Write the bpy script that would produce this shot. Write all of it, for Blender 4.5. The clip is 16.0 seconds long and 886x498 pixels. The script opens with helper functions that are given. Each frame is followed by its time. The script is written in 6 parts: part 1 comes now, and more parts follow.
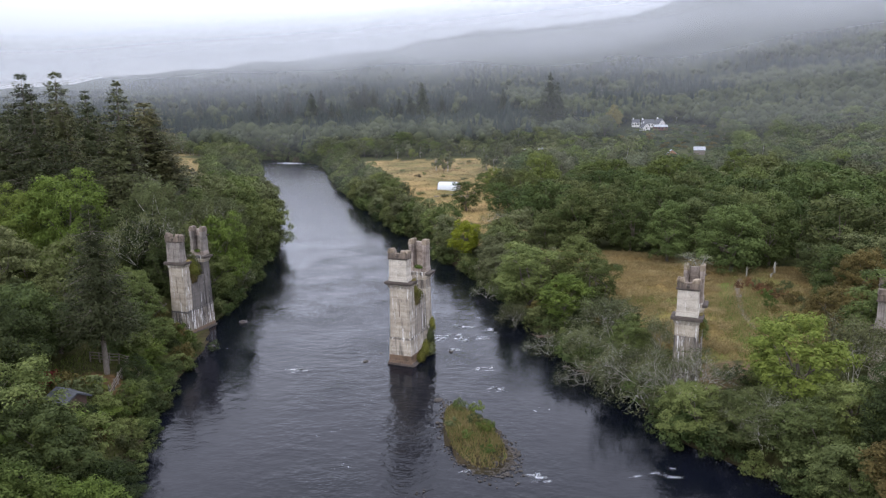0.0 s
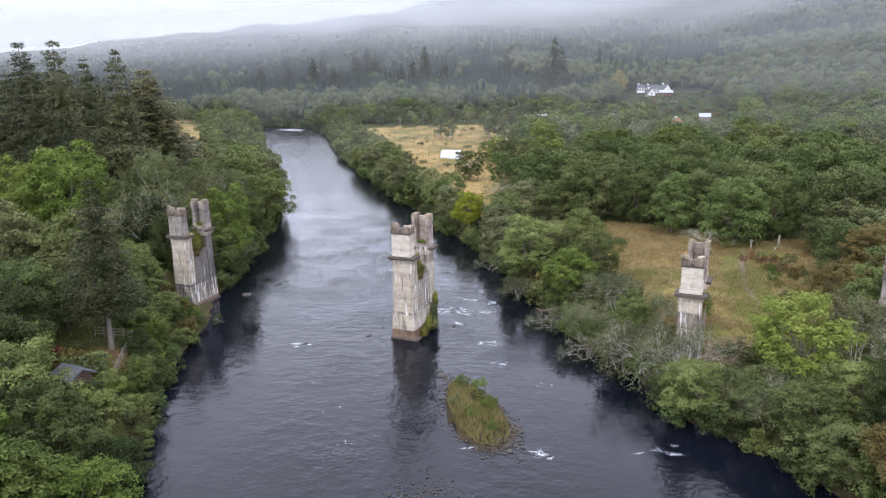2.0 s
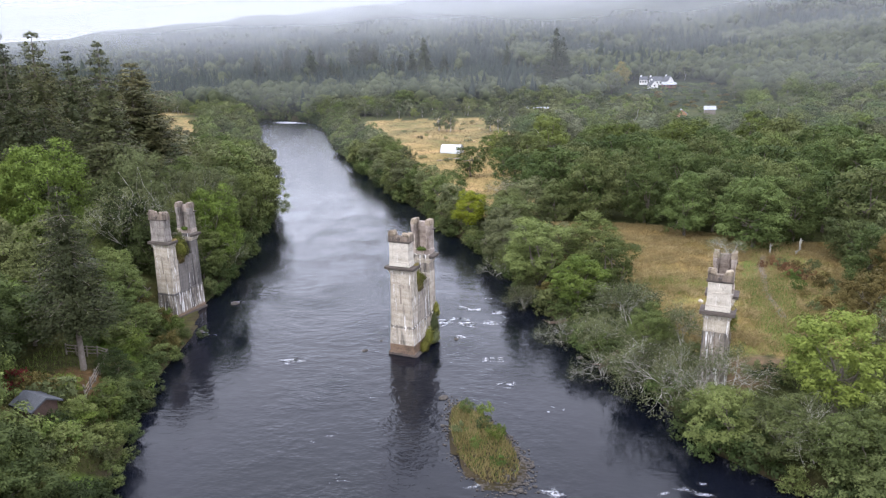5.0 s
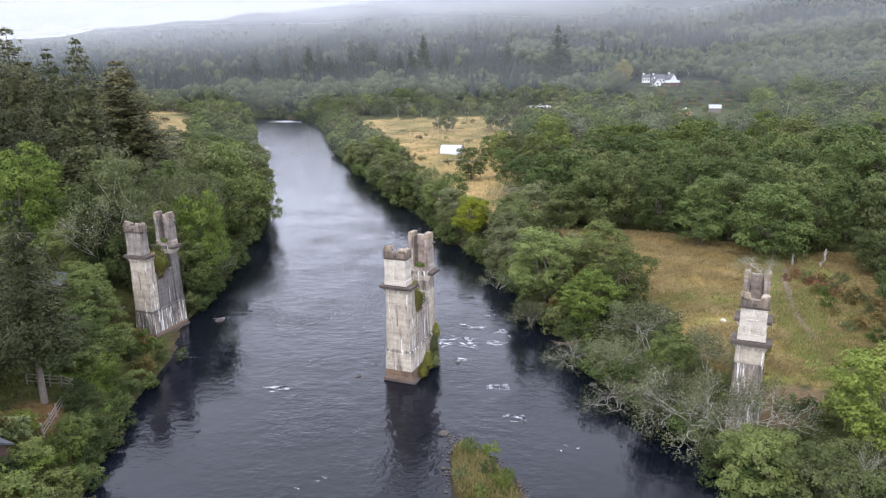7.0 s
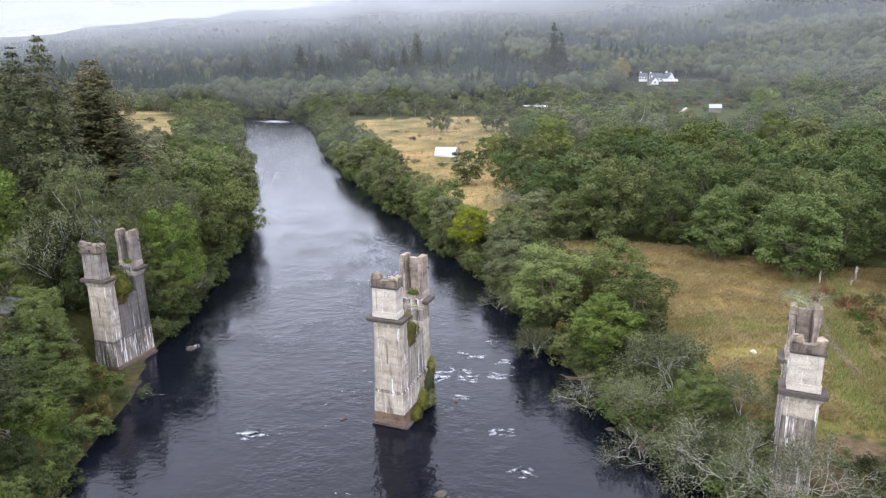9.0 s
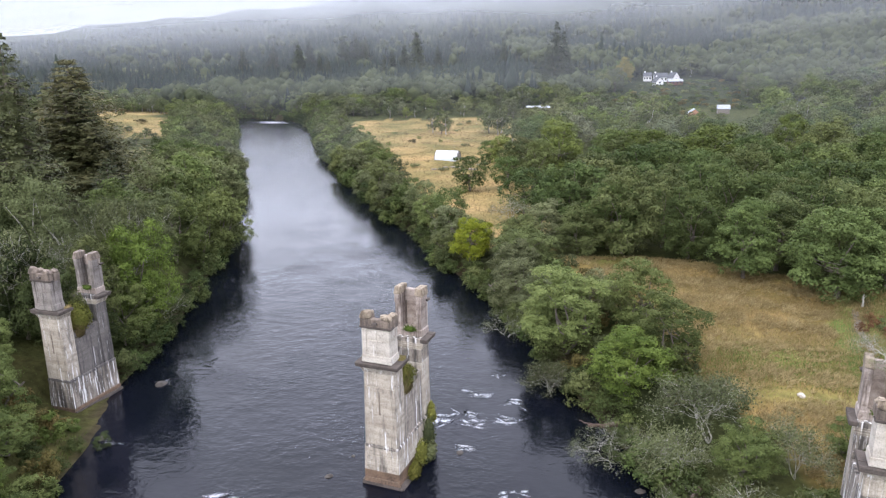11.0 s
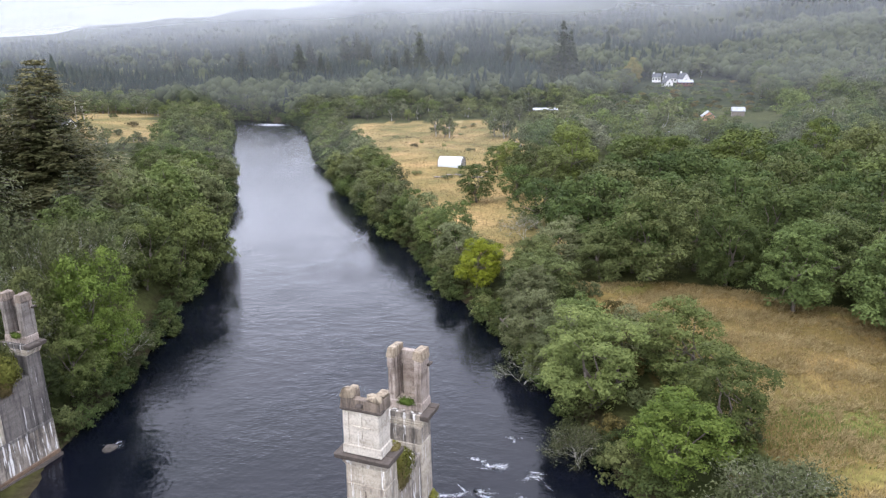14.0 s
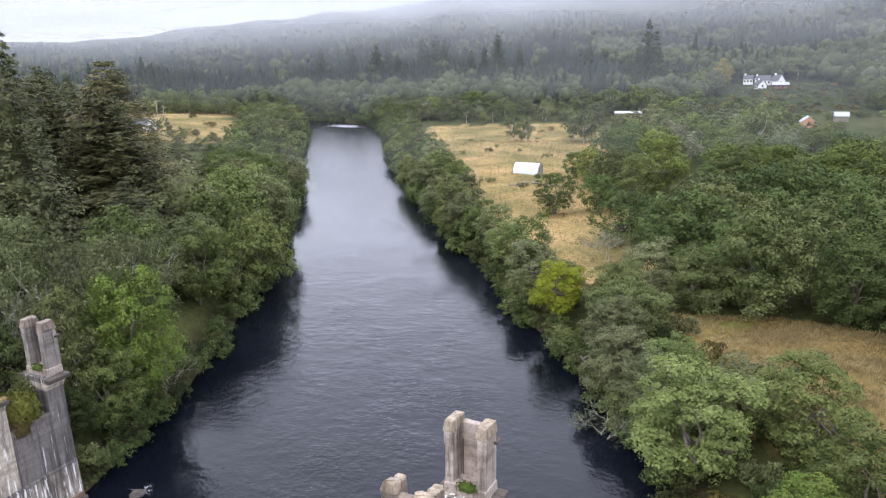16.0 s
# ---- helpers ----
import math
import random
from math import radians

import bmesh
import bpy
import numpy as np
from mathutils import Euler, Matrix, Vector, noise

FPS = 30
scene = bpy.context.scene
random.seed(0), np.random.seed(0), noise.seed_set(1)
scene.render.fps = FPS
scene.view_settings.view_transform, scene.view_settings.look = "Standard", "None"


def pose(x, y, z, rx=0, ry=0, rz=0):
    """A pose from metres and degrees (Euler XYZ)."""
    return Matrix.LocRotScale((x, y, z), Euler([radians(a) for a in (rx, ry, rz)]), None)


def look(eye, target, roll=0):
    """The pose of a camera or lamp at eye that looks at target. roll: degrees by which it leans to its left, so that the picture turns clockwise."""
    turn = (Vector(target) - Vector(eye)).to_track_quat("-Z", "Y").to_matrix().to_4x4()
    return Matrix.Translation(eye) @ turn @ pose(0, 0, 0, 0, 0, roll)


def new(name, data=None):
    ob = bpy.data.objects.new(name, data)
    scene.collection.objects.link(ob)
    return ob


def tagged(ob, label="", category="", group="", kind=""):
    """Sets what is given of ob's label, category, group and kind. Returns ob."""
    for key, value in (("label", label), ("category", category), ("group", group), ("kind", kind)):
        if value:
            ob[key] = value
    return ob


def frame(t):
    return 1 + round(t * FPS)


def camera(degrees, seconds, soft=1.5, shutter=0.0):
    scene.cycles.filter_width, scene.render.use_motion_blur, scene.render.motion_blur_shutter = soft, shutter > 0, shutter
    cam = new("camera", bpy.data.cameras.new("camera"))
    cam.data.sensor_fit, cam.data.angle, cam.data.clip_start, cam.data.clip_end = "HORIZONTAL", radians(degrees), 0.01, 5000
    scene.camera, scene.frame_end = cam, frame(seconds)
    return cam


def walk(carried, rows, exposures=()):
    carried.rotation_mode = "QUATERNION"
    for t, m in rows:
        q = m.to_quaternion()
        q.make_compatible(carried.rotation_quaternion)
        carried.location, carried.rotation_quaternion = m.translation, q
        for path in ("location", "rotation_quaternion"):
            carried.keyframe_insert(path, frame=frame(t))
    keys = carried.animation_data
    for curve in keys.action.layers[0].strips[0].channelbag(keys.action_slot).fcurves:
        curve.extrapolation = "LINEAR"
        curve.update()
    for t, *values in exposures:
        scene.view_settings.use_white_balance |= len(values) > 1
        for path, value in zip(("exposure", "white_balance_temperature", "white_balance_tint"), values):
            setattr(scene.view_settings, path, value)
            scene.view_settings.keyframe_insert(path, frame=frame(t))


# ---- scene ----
# camera and its walk: a drone gliding up the river
cam = camera(64.9, 16.0, soft=1.25)
LEAN = pose(0, 0, 0, 0, 0, -0.7)
PATH = [
    (0, pose(0.843, -7.888, 29.152, 78.669, 0.000, 0.906)),
    (0.5, pose(0.849, -7.939, 29.655, 77.613, 0.000, 0.997)),
    (1, pose(0.825, -7.858, 29.796, 76.786, 0.000, 1.089)),
    (1.5, pose(0.814, -7.654, 29.970, 76.203, 0.000, 1.121)),
    (2, pose(0.777, -7.327, 30.112, 75.841, 0.000, 1.153)),
    (2.5, pose(0.748, -6.796, 30.237, 75.522, 0.000, 1.213)),
    (3, pose(0.699, -6.140, 30.202, 75.314, 0.000, 1.244)),
    (3.5, pose(0.627, -5.287, 30.259, 75.273, 0.000, 1.209)),
    (4, pose(0.555, -4.096, 30.316, 75.233, 0.000, 1.173)),
    (4.5, pose(0.483, -2.652, 30.373, 75.192, 0.000, 1.138)),
    (5, pose(0.411, -1.041, 30.430, 75.152, 0.000, 1.102)),
    (5.5, pose(0.339, 0.654, 30.487, 75.112, 0.000, 1.067)),
    (6, pose(0.328, 2.362, 30.501, 75.084, 0.000, 1.097)),
    (6.5, pose(0.277, 4.065, 30.515, 75.049, 0.000, 1.067)),
    (7, pose(0.225, 5.714, 30.562, 74.958, 0.000, 1.068)),
    (7.5, pose(0.160, 7.602, 30.587, 74.931, 0.000, 1.038)),
    (8, pose(0.123, 9.799, 30.627, 74.903, 0.000, 1.068)),
    (8.5, pose(-0.010, 12.015, 30.633, 74.840, 0.000, 1.009)),
    (9, pose(-0.088, 14.355, 30.727, 74.811, 0.000, 0.564)),
    (9.5, pose(-0.131, 16.681, 30.734, 74.800, 0.000, 0.570)),
    (10, pose(-0.174, 18.963, 30.741, 74.789, 0.000, 0.576)),
    (10.5, pose(-0.217, 21.180, 30.747, 74.778, 0.000, 0.582)),
    (11, pose(-0.260, 23.308, 30.754, 74.767, 0.000, 0.588)),
    (11.5, pose(-0.303, 25.326, 30.761, 74.756, 0.000, 0.594)),
    (12, pose(-0.332, 27.281, 30.776, 74.756, 0.000, 0.653)),
    (12.5, pose(-0.374, 29.191, 30.719, 74.784, 0.000, 0.712)),
    (13, pose(-0.448, 31.185, 30.698, 74.812, 0.000, 0.772)),
    (13.5, pose(-0.486, 33.193, 30.687, 74.812, 0.000, 0.772)),
    (14, pose(-0.537, 35.297, 30.666, 74.812, 0.000, 0.831)),
    (14.5, pose(-0.618, 37.513, 30.639, 74.847, 0.000, 1.988)),
    (15, pose(-0.673, 39.846, 30.633, 74.841, 0.000, 3.386)),
    (15.5, pose(-0.719, 42.212, 30.637, 74.871, 0.000, 4.039)),
    (16, pose(-0.825, 44.108, 30.663, 74.959, 0.000, 6.989)),
]
walk(cam, [(t, m @ LEAN) for t, m in PATH], exposures=[(0, -0.57), (0.5, -0.45), (1, -0.27), (1.5, -0.14), (2.5, -0.03), (3.5, 0.0), (16, 0.0)])

# ---- world, sun, exposure: a bright overcast day ----
world = bpy.data.worlds.new("sky")
scene.world = world
world.use_nodes = True
wn = world.node_tree.nodes
wl = world.node_tree.links
wn.clear()
w_out = wn.new("ShaderNodeOutputWorld")
w_sky = wn.new("ShaderNodeTexSky")
w_sky.sky_type = "NISHITA"
w_sky.sun_disc = False
w_sky.sun_elevation = radians(48)
w_sky.sun_rotation = radians(205)
w_bg_sky = wn.new("ShaderNodeBackground")
w_bg_sky.inputs["Strength"].default_value = 0.05
w_bg_cloud = wn.new("ShaderNodeBackground")
w_bg_cloud.inputs["Strength"].default_value = 0.80
w_coord = wn.new("ShaderNodeTexCoord")
w_noise = wn.new("ShaderNodeTexNoise")
w_noise.inputs["Scale"].default_value = 2.2
w_noise.inputs["Detail"].default_value = 4
w_ramp = wn.new("ShaderNodeValToRGB")
w_ramp.color_ramp.elements[0].position = 0.3
w_ramp.color_ramp.elements[0].color = (0.875, 0.905, 1.09, 1)
w_ramp.color_ramp.elements[1].position = 0.7
w_ramp.color_ramp.elements[1].color = (0.92, 0.945, 1.13, 1)
w_add = wn.new("ShaderNodeAddShader")
wl.new(w_coord.outputs["Generated"], w_noise.inputs["Vector"])
wl.new(w_noise.outputs["Fac"], w_ramp.inputs["Fac"])
# an overcast sky is brighter overhead than at the horizon
w_sep = wn.new("ShaderNodeSeparateXYZ")
wl.new(w_coord.outputs["Generated"], w_sep.inputs[0])
w_high = wn.new("ShaderNodeValToRGB")
for k, (p, v) in enumerate(((0.0, 0.90), (0.08, 0.94), (0.125, 1.45), (0.19, 2.45), (1.0, 2.8))):
    e = w_high.color_ramp.elements[k] if k < 2 else w_high.color_ramp.elements.new(p)
    e.position = p
    e.color = (v / 3, v / 3, v / 3, 1)
w_times = wn.new("ShaderNodeMath")
w_times.operation = "MULTIPLY"
w_times.inputs[1].default_value = 3.0
wl.new(w_sep.outputs["Z"], w_high.inputs["Fac"])
wl.new(w_high.outputs["Color"], w_times.inputs[0])
wl.new(w_times.outputs[0], w_bg_cloud.inputs["Strength"])
wl.new(w_ramp.outputs["Color"], w_bg_cloud.inputs["Color"])
wl.new(w_sky.outputs["Color"], w_bg_sky.inputs["Color"])
wl.new(w_bg_sky.outputs["Background"], w_add.inputs[0])
wl.new(w_bg_cloud.outputs["Background"], w_add.inputs[1])
wl.new(w_add.outputs["Shader"], w_out.inputs["Surface"])

sun_data = bpy.data.lights.new("sun", "SUN")
sun_data.energy = 1.35
sun_data.angle = radians(20)
sun_data.color = (1.0, 0.98, 0.95)
sun = new("sun", sun_data)
sun.matrix_world = look((0, 0, 200), (40, 86, 95))


# ---- materials ----
def nodes_of(name):
    m = bpy.data.materials.new(name)
    m.use_nodes = True
    nt = m.node_tree
    return m, nt.nodes, nt.links, nt.nodes["Principled BSDF"]


def noise_node(n, l, vec, scale, detail=4.0, rough=0.6):
    t = n.new("ShaderNodeTexNoise")
    t.inputs["Scale"].default_value = scale
    t.inputs["Detail"].default_value = detail
    t.inputs["Roughness"].default_value = rough
    l.new(vec, t.inputs["Vector"])
    return t.outputs["Fac"]


def ramp(n, l, fac, stops):
    r = n.new("ShaderNodeValToRGB")
    e = r.color_ramp.elements
    while len(e) < len(stops):
        e.new(0.5)
    for i, (p, c) in enumerate(stops):
        e[i].position = p
        e[i].color = (*c, 1)
    l.new(fac, r.inputs["Fac"])
    return r.outputs["Color"]


def mix(n, l, fac, a, b, kind="MIX"):
    m = n.new("ShaderNodeMix")
    m.data_type = "RGBA"
    m.blend_type = kind
    for sock, v in ((m.inputs[0], fac), (m.inputs[6], a), (m.inputs[7], b)):
        if isinstance(v, (int, float)):
            sock.default_value = v
        elif isinstance(v, tuple):
            sock.default_value = (*v, 1)
        else:
            l.new(v, sock)
    return m.outputs[2]


def bump(n, l, fac, strength, distance, bsdf):
    b = n.new("ShaderNodeBump")
    b.inputs["Strength"].default_value = strength
    b.inputs["Distance"].default_value = distance
    l.new(fac, b.inputs["Height"])
    l.new(b.outputs["Normal"], bsdf.inputs["Normal"])
    return b


def plain(name, a, b, scale=3.0, rough=0.8, relief=0.3, depth=0.02, fine=6.0):
    """A surface of two tones at two scales, with relief, in world metres."""
    m, n, l, s = nodes_of(name)
    g = n.new("ShaderNodeNewGeometry").outputs["Position"]
    f1 = noise_node(n, l, g, scale)
    f2 = noise_node(n, l, g, scale * fine)
    c1 = ramp(n, l, f1, [(0.3, a), (0.7, b)])
    c2 = ramp(n, l, f2, [(0.3, tuple(0.7 * v for v in a)), (0.7, tuple(min(1, 1.15 * v) for v in b))])
    l.new(mix(n, l, 0.4, c1, c2), s.inputs["Base Color"])
    s.inputs["Roughness"].default_value = rough
    bump(n, l, f2, relief, depth, s)
    return m


def foliage(name, dark, light, rough=0.75, glow=0.12, patch=0.45, vary=0.38):
    """Leaves: each leaf and each plant has its own tone."""
    m, n, l, s = nodes_of(name)
    g = n.new("ShaderNodeNewGeometry")
    o = n.new("ShaderNodeObjectInfo")
    f = noise_node(n, l, g.outputs["Position"], patch, 5, 0.62)
    add = n.new("ShaderNodeMath")
    add.operation = "MULTIPLY_ADD"
    l.new(g.outputs["Random Per Island"], add.inputs[0])
    add.inputs[1].default_value = vary
    l.new(f, add.inputs[2])
    off = n.new("ShaderNodeMath")
    off.operation = "MULTIPLY_ADD"
    l.new(o.outputs["Random"], off.inputs[0])
    off.inputs[1].default_value = 0.35
    l.new(add.outputs[0], off.inputs[2])
    low = n.new("ShaderNodeMath")
    low.operation = "MULTIPLY"
    low.inputs[1].default_value = 0.64
    l.new(off.outputs[0], low.inputs[0])
    mid = tuple((p + q) / 2 for p, q in zip(dark, light))
    c = ramp(n, l, low.outputs[0], [(0.36, dark), (0.64, mid), (0.92, tuple(1.15 * v for v in light))])
    hue = n.new("ShaderNodeHueSaturation")
    for sock, lo, hi, mul in (("Hue", 0.490, 0.513, 7.31), ("Value", 0.78, 1.10, 3.77)):
        w = n.new("ShaderNodeMath")
        w.operation = "MULTIPLY"
        l.new(o.outputs["Random"], w.inputs[0])
        w.inputs[1].default_value = mul
        fr = n.new("ShaderNodeMath")
        fr.operation = "FRACT"
        l.new(w.outputs[0], fr.inputs[0])
        mr = n.new("ShaderNodeMapRange")
        l.new(fr.outputs[0], mr.inputs["Value"])
        mr.inputs["To Min"].default_value = lo
        mr.inputs["To Max"].default_value = hi
        l.new(mr.outputs[0], hue.inputs[sock])
    hue.inputs["Saturation"].default_value = 0.97
    l.new(c, hue.inputs["Color"])
    c = hue.outputs["Color"]
    l.new(c, s.inputs["Base Color"])
    s.inputs["Roughness"].default_value = rough
    s.inputs["Specular IOR Level"].default_value = 0.10
    tr = n.new("ShaderNodeBsdfTranslucent")
    l.new(c, tr.inputs["Color"])
    ms = n.new("ShaderNodeMixShader")
    ms.inputs[0].default_value = glow
    l.new(s.outputs[0], ms.inputs[1])
    l.new(tr.outputs[0], ms.inputs[2])
    l.new(ms.outputs[0], n["Material Output"].inputs["Surface"])
    return m


def masonry(name, pale, mid, dark, stain=0.58, lime=0.60, lime_on=1.0):
    """Weathered concrete and stone: courses, dark damp runs, pale lime runs, fine pitting."""
    m, n, l, s = nodes_of(name)
    co = n.new("ShaderNodeTexCoord").outputs["Object"]

    def stretched(sx, sz, off):
        k = n.new("ShaderNodeMapping")
        k.inputs["Scale"].default_value = (sx, sx, sz)
        k.inputs["Location"].default_value = off
        l.new(co, k.inputs["Vector"])
        return k.outputs[0]

    base = ramp(n, l, noise_node(n, l, co, 0.5, 6, 0.65), [(0.32, mid), (0.52, pale), (0.72, tuple(min(1, 1.12 * v) for v in pale))])
    bands = ramp(n, l, noise_node(n, l, stretched(0.12, 2.6, (0, 0, 0)), 1.0, 3), [(0.36, (0.70, 0.67, 0.63)), (0.58, (1, 1, 1))])
    c = mix(n, l, 0.6, base, bands, "MULTIPLY")
    damp = ramp(n, l, noise_node(n, l, stretched(2.2, 0.22, (3, 1, 0)), 1.0, 6, 0.68), [(stain - 0.06, (0, 0, 0)), (stain + 0.10, (0.9, 0.9, 0.9))])
    c = mix(n, l, damp, c, dark)
    blot = ramp(n, l, noise_node(n, l, co, 1.4, 6, 0.7), [(0.56, (0, 0, 0)), (0.66, (0.75, 0.75, 0.75))])
    c = mix(n, l, blot, c, tuple(1.7 * v for v in dark))
    if lime_on:
        run = ramp(n, l, noise_node(n, l, stretched(3.6, 0.30, (7.3, 2.1, 4.0)), 1.0, 5, 0.62), [(lime, (0, 0, 0)), (lime + 0.05, (lime_on, lime_on, lime_on))])
        c = mix(n, l, run, c, (0.82, 0.80, 0.77))
    fine = noise_node(n, l, co, 9.0, 6, 0.72)
    spots = ramp(n, l, fine, [(0.36, (0.50, 0.49, 0.46)), (0.54, (1, 1, 1))])
    c = mix(n, l, 0.6, c, spots, "MULTIPLY")
    l.new(c, s.inputs["Base Color"])
    s.inputs["Roughness"].default_value = 0.88
    bump(n, l, fine, 0.5, 0.06, s)
    return m


M_PALE = masonry("pale_turret_stone", (0.60, 0.545, 0.465), (0.46, 0.405, 0.335), (0.16, 0.135, 0.11), 0.64, 0.62, 0.6)
M_PARAPET = masonry("stained_parapet_stone", (0.27, 0.215, 0.17), (0.15, 0.118, 0.094), (0.06, 0.048, 0.04), 0.54, 0.70, 0.7)
M_NICHE = masonry("pinkish_niche_stone", (0.44, 0.37, 0.32), (0.27, 0.215, 0.18), (0.095, 0.07, 0.055), 0.53, 0.68, 0.6)
M_LICHEN = masonry("lichened_merlon_stone", (0.36, 0.295, 0.215), (0.21, 0.16, 0.11), (0.085, 0.062, 0.042), 0.55, 0.72, 0.5)
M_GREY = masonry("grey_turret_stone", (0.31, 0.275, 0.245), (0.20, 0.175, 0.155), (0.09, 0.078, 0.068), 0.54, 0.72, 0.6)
# Left pier's side stone: stains plus the shade on it, both in colour.
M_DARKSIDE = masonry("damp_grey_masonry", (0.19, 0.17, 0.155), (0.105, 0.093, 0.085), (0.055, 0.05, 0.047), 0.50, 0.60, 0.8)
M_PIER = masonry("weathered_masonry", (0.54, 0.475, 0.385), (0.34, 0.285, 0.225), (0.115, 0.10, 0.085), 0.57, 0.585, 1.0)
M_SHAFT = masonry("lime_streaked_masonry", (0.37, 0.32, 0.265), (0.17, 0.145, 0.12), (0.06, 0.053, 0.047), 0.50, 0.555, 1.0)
M_CAP = plain("dark_coping_stone", (0.035, 0.028, 0.024), (0.125, 0.10, 0.082), 1.6, 0.9, 0.5, 0.05)
M_PLINTH = plain("wet_plinth_stone", (0.05, 0.035, 0.025), (0.26, 0.17, 0.11), 1.2, 0.6, 0.6, 0.06)
M_BARK = plain("bark", (0.07, 0.055, 0.045), (0.20, 0.17, 0.14), 4.0, 0.9, 0.6, 0.03)
M_PALE_BARK = plain("lichen_bark", (0.22, 0.20, 0.17), (0.48, 0.46, 0.40), 5.0, 0.9, 0.4, 0.02)
M_SLAB = plain("pale_path_slab", (0.09, 0.075, 0.055), (0.18, 0.15, 0.115), 1.5, 0.9, 0.4, 0.02)
M_LOG = plain("wet_brown_wood", (0.05, 0.03, 0.022), (0.15, 0.095, 0.07), 4.0, 0.8, 0.5, 0.02)
M_STONE = plain("river_stone", (0.022, 0.018, 0.015), (0.10, 0.085, 0.07), 2.5, 0.85, 0.5, 0.04)
M_SLATE = plain("slate_roof", (0.045, 0.048, 0.055), (0.10, 0.105, 0.115), 2.0, 0.85, 0.4, 0.02)
M_TIN = plain("pale_sheet_roof", (0.26, 0.28, 0.30), (0.40, 0.41, 0.43), 0.8, 0.5, 0.2, 0.01)
M_RENDER = plain("white_render", (0.68, 0.67, 0.65), (0.82, 0.81, 0.79), 1.2, 0.8, 0.2, 0.01)
M_BRICK = plain("orange_brick", (0.42, 0.20, 0.12), (0.58, 0.32, 0.20), 2.0, 0.85, 0.3, 0.01)
M_REDWOOD = plain("red_cladding", (0.10, 0.035, 0.03), (0.17, 0.065, 0.05), 1.5, 0.8, 0.3, 0.01)
M_SHEDWOOD = plain("brown_shed_boards", (0.05, 0.03, 0.022), (0.13, 0.08, 0.06), 2.0, 0.8, 0.4, 0.01)
M_GREYWOOD = plain("silvered_timber", (0.12, 0.10, 0.08), (0.27, 0.235, 0.20), 4.0, 0.85, 0.4, 0.01)
M_POLY = plain("white_polythene", (0.50, 0.53, 0.55), (0.64, 0.66, 0.68), 0.8, 0.35, 0.15, 0.02)
M_GLASS = plain("dark_window_glass", (0.02, 0.022, 0.025), (0.05, 0.055, 0.06), 2.0, 0.1, 0.0, 0.0)


def foam_material():
    """Broken foam on the current: ragged streaks that thin out to clear water."""
    m, n, l, s = nodes_of("broken_foam")
    g = n.new("ShaderNodeNewGeometry").outputs["Position"]
    mp = n.new("ShaderNodeMapping")
    mp.inputs["Rotation"].default_value = (0, 0, radians(-14))
    mp.inputs["Scale"].default_value = (6.5, 13.0, 1)
    l.new(g, mp.inputs["Vector"])
    f = noise_node(n, l, mp.outputs[0], 1.0, 6, 0.72)
    at = n.new("ShaderNodeAttribute")
    at.attribute_name = "thickness"
    add = n.new("ShaderNodeMath")
    add.operation = "MULTIPLY_ADD"
    l.new(at.outputs["Fac"], add.inputs[0])
    add.inputs[1].default_value = 0.27
    l.new(f, add.inputs[2])
    a = ramp(n, l, add.outputs[0], [(0.62, (0, 0, 0)), (0.78, (0.8, 0.8, 0.8))])
    s.inputs["Base Color"].default_value = (0.74, 0.76, 0.79, 1)
    s.inputs["Roughness"].default_value = 0.6
    l.new(a, s.inputs["Alpha"])
    return m


M_BROKEN = foam_material()

L_ALDER = foliage("alder_leaves", (0.059, 0.081, 0.022), (0.214, 0.244, 0.073))
L_OAK = foliage("oak_leaves", (0.040, 0.060, 0.018), (0.150, 0.188, 0.054))
L_SYC = foliage("sycamore_leaves", (0.057, 0.079, 0.016), (0.206, 0.239, 0.061))
L_ELM = foliage("elm_leaves", (0.050, 0.062, 0.021), (0.188, 0.208, 0.070))
L_ASPEN = foliage("aspen_leaves", (0.062, 0.070, 0.036), (0.198, 0.210, 0.108))
L_WILLOW = foliage("willow_leaves", (0.058, 0.066, 0.029), (0.205, 0.214, 0.098))
L_LIME = foliage("fresh_green_leaves", (0.060, 0.088, 0.015), (0.195, 0.238, 0.044))
L_GOLD = foliage("yellow_green_leaves", (0.172, 0.213, 0.012), (0.414, 0.463, 0.045))
L_BIRCH = foliage("birch_leaves", (0.058, 0.070, 0.028), (0.202, 0.216, 0.088))
L_RUST = foliage("turning_leaves", (0.075, 0.062, 0.020), (0.23, 0.175, 0.055))
L_SPRUCE = foliage("spruce_needles", (0.035, 0.045, 0.018), (0.131, 0.135, 0.055), 0.6, 0.1)
L_LARCH = foliage("larch_needles", (0.048, 0.058, 0.022), (0.17, 0.165, 0.068), 0.6, 0.1)
L_GRASS = foliage("dry_grass", (0.13, 0.105, 0.036), (0.44, 0.34, 0.16), patch=0.30, glow=0.4)
L_STRAW = foliage("straw_tussocks", (0.21, 0.16, 0.07), (0.52, 0.41, 0.21), patch=0.2, glow=0.4)
L_PALEGRASS = foliage("bleached_grass", (0.15, 0.112, 0.056), (0.31, 0.23, 0.13), patch=0.06)
L_FARCONE = foliage("plantation_needles", (0.015, 0.023, 0.018), (0.066, 0.080, 0.048), 0.8, 0.06, 0.02, 0.10)
L_FARLEAF = foliage("far_leaves", (0.036, 0.046, 0.022), (0.135, 0.145, 0.066), 0.8, 0.08, 0.045, 0.14)
L_IVY = foliage("olive_creeper", (0.085, 0.088, 0.016), (0.27, 0.25, 0.055), patch=1.2)
L_DROOP = foliage("olive_spruce_needles", (0.070, 0.078, 0.030), (0.24, 0.215, 0.092), 0.6, 0.2)
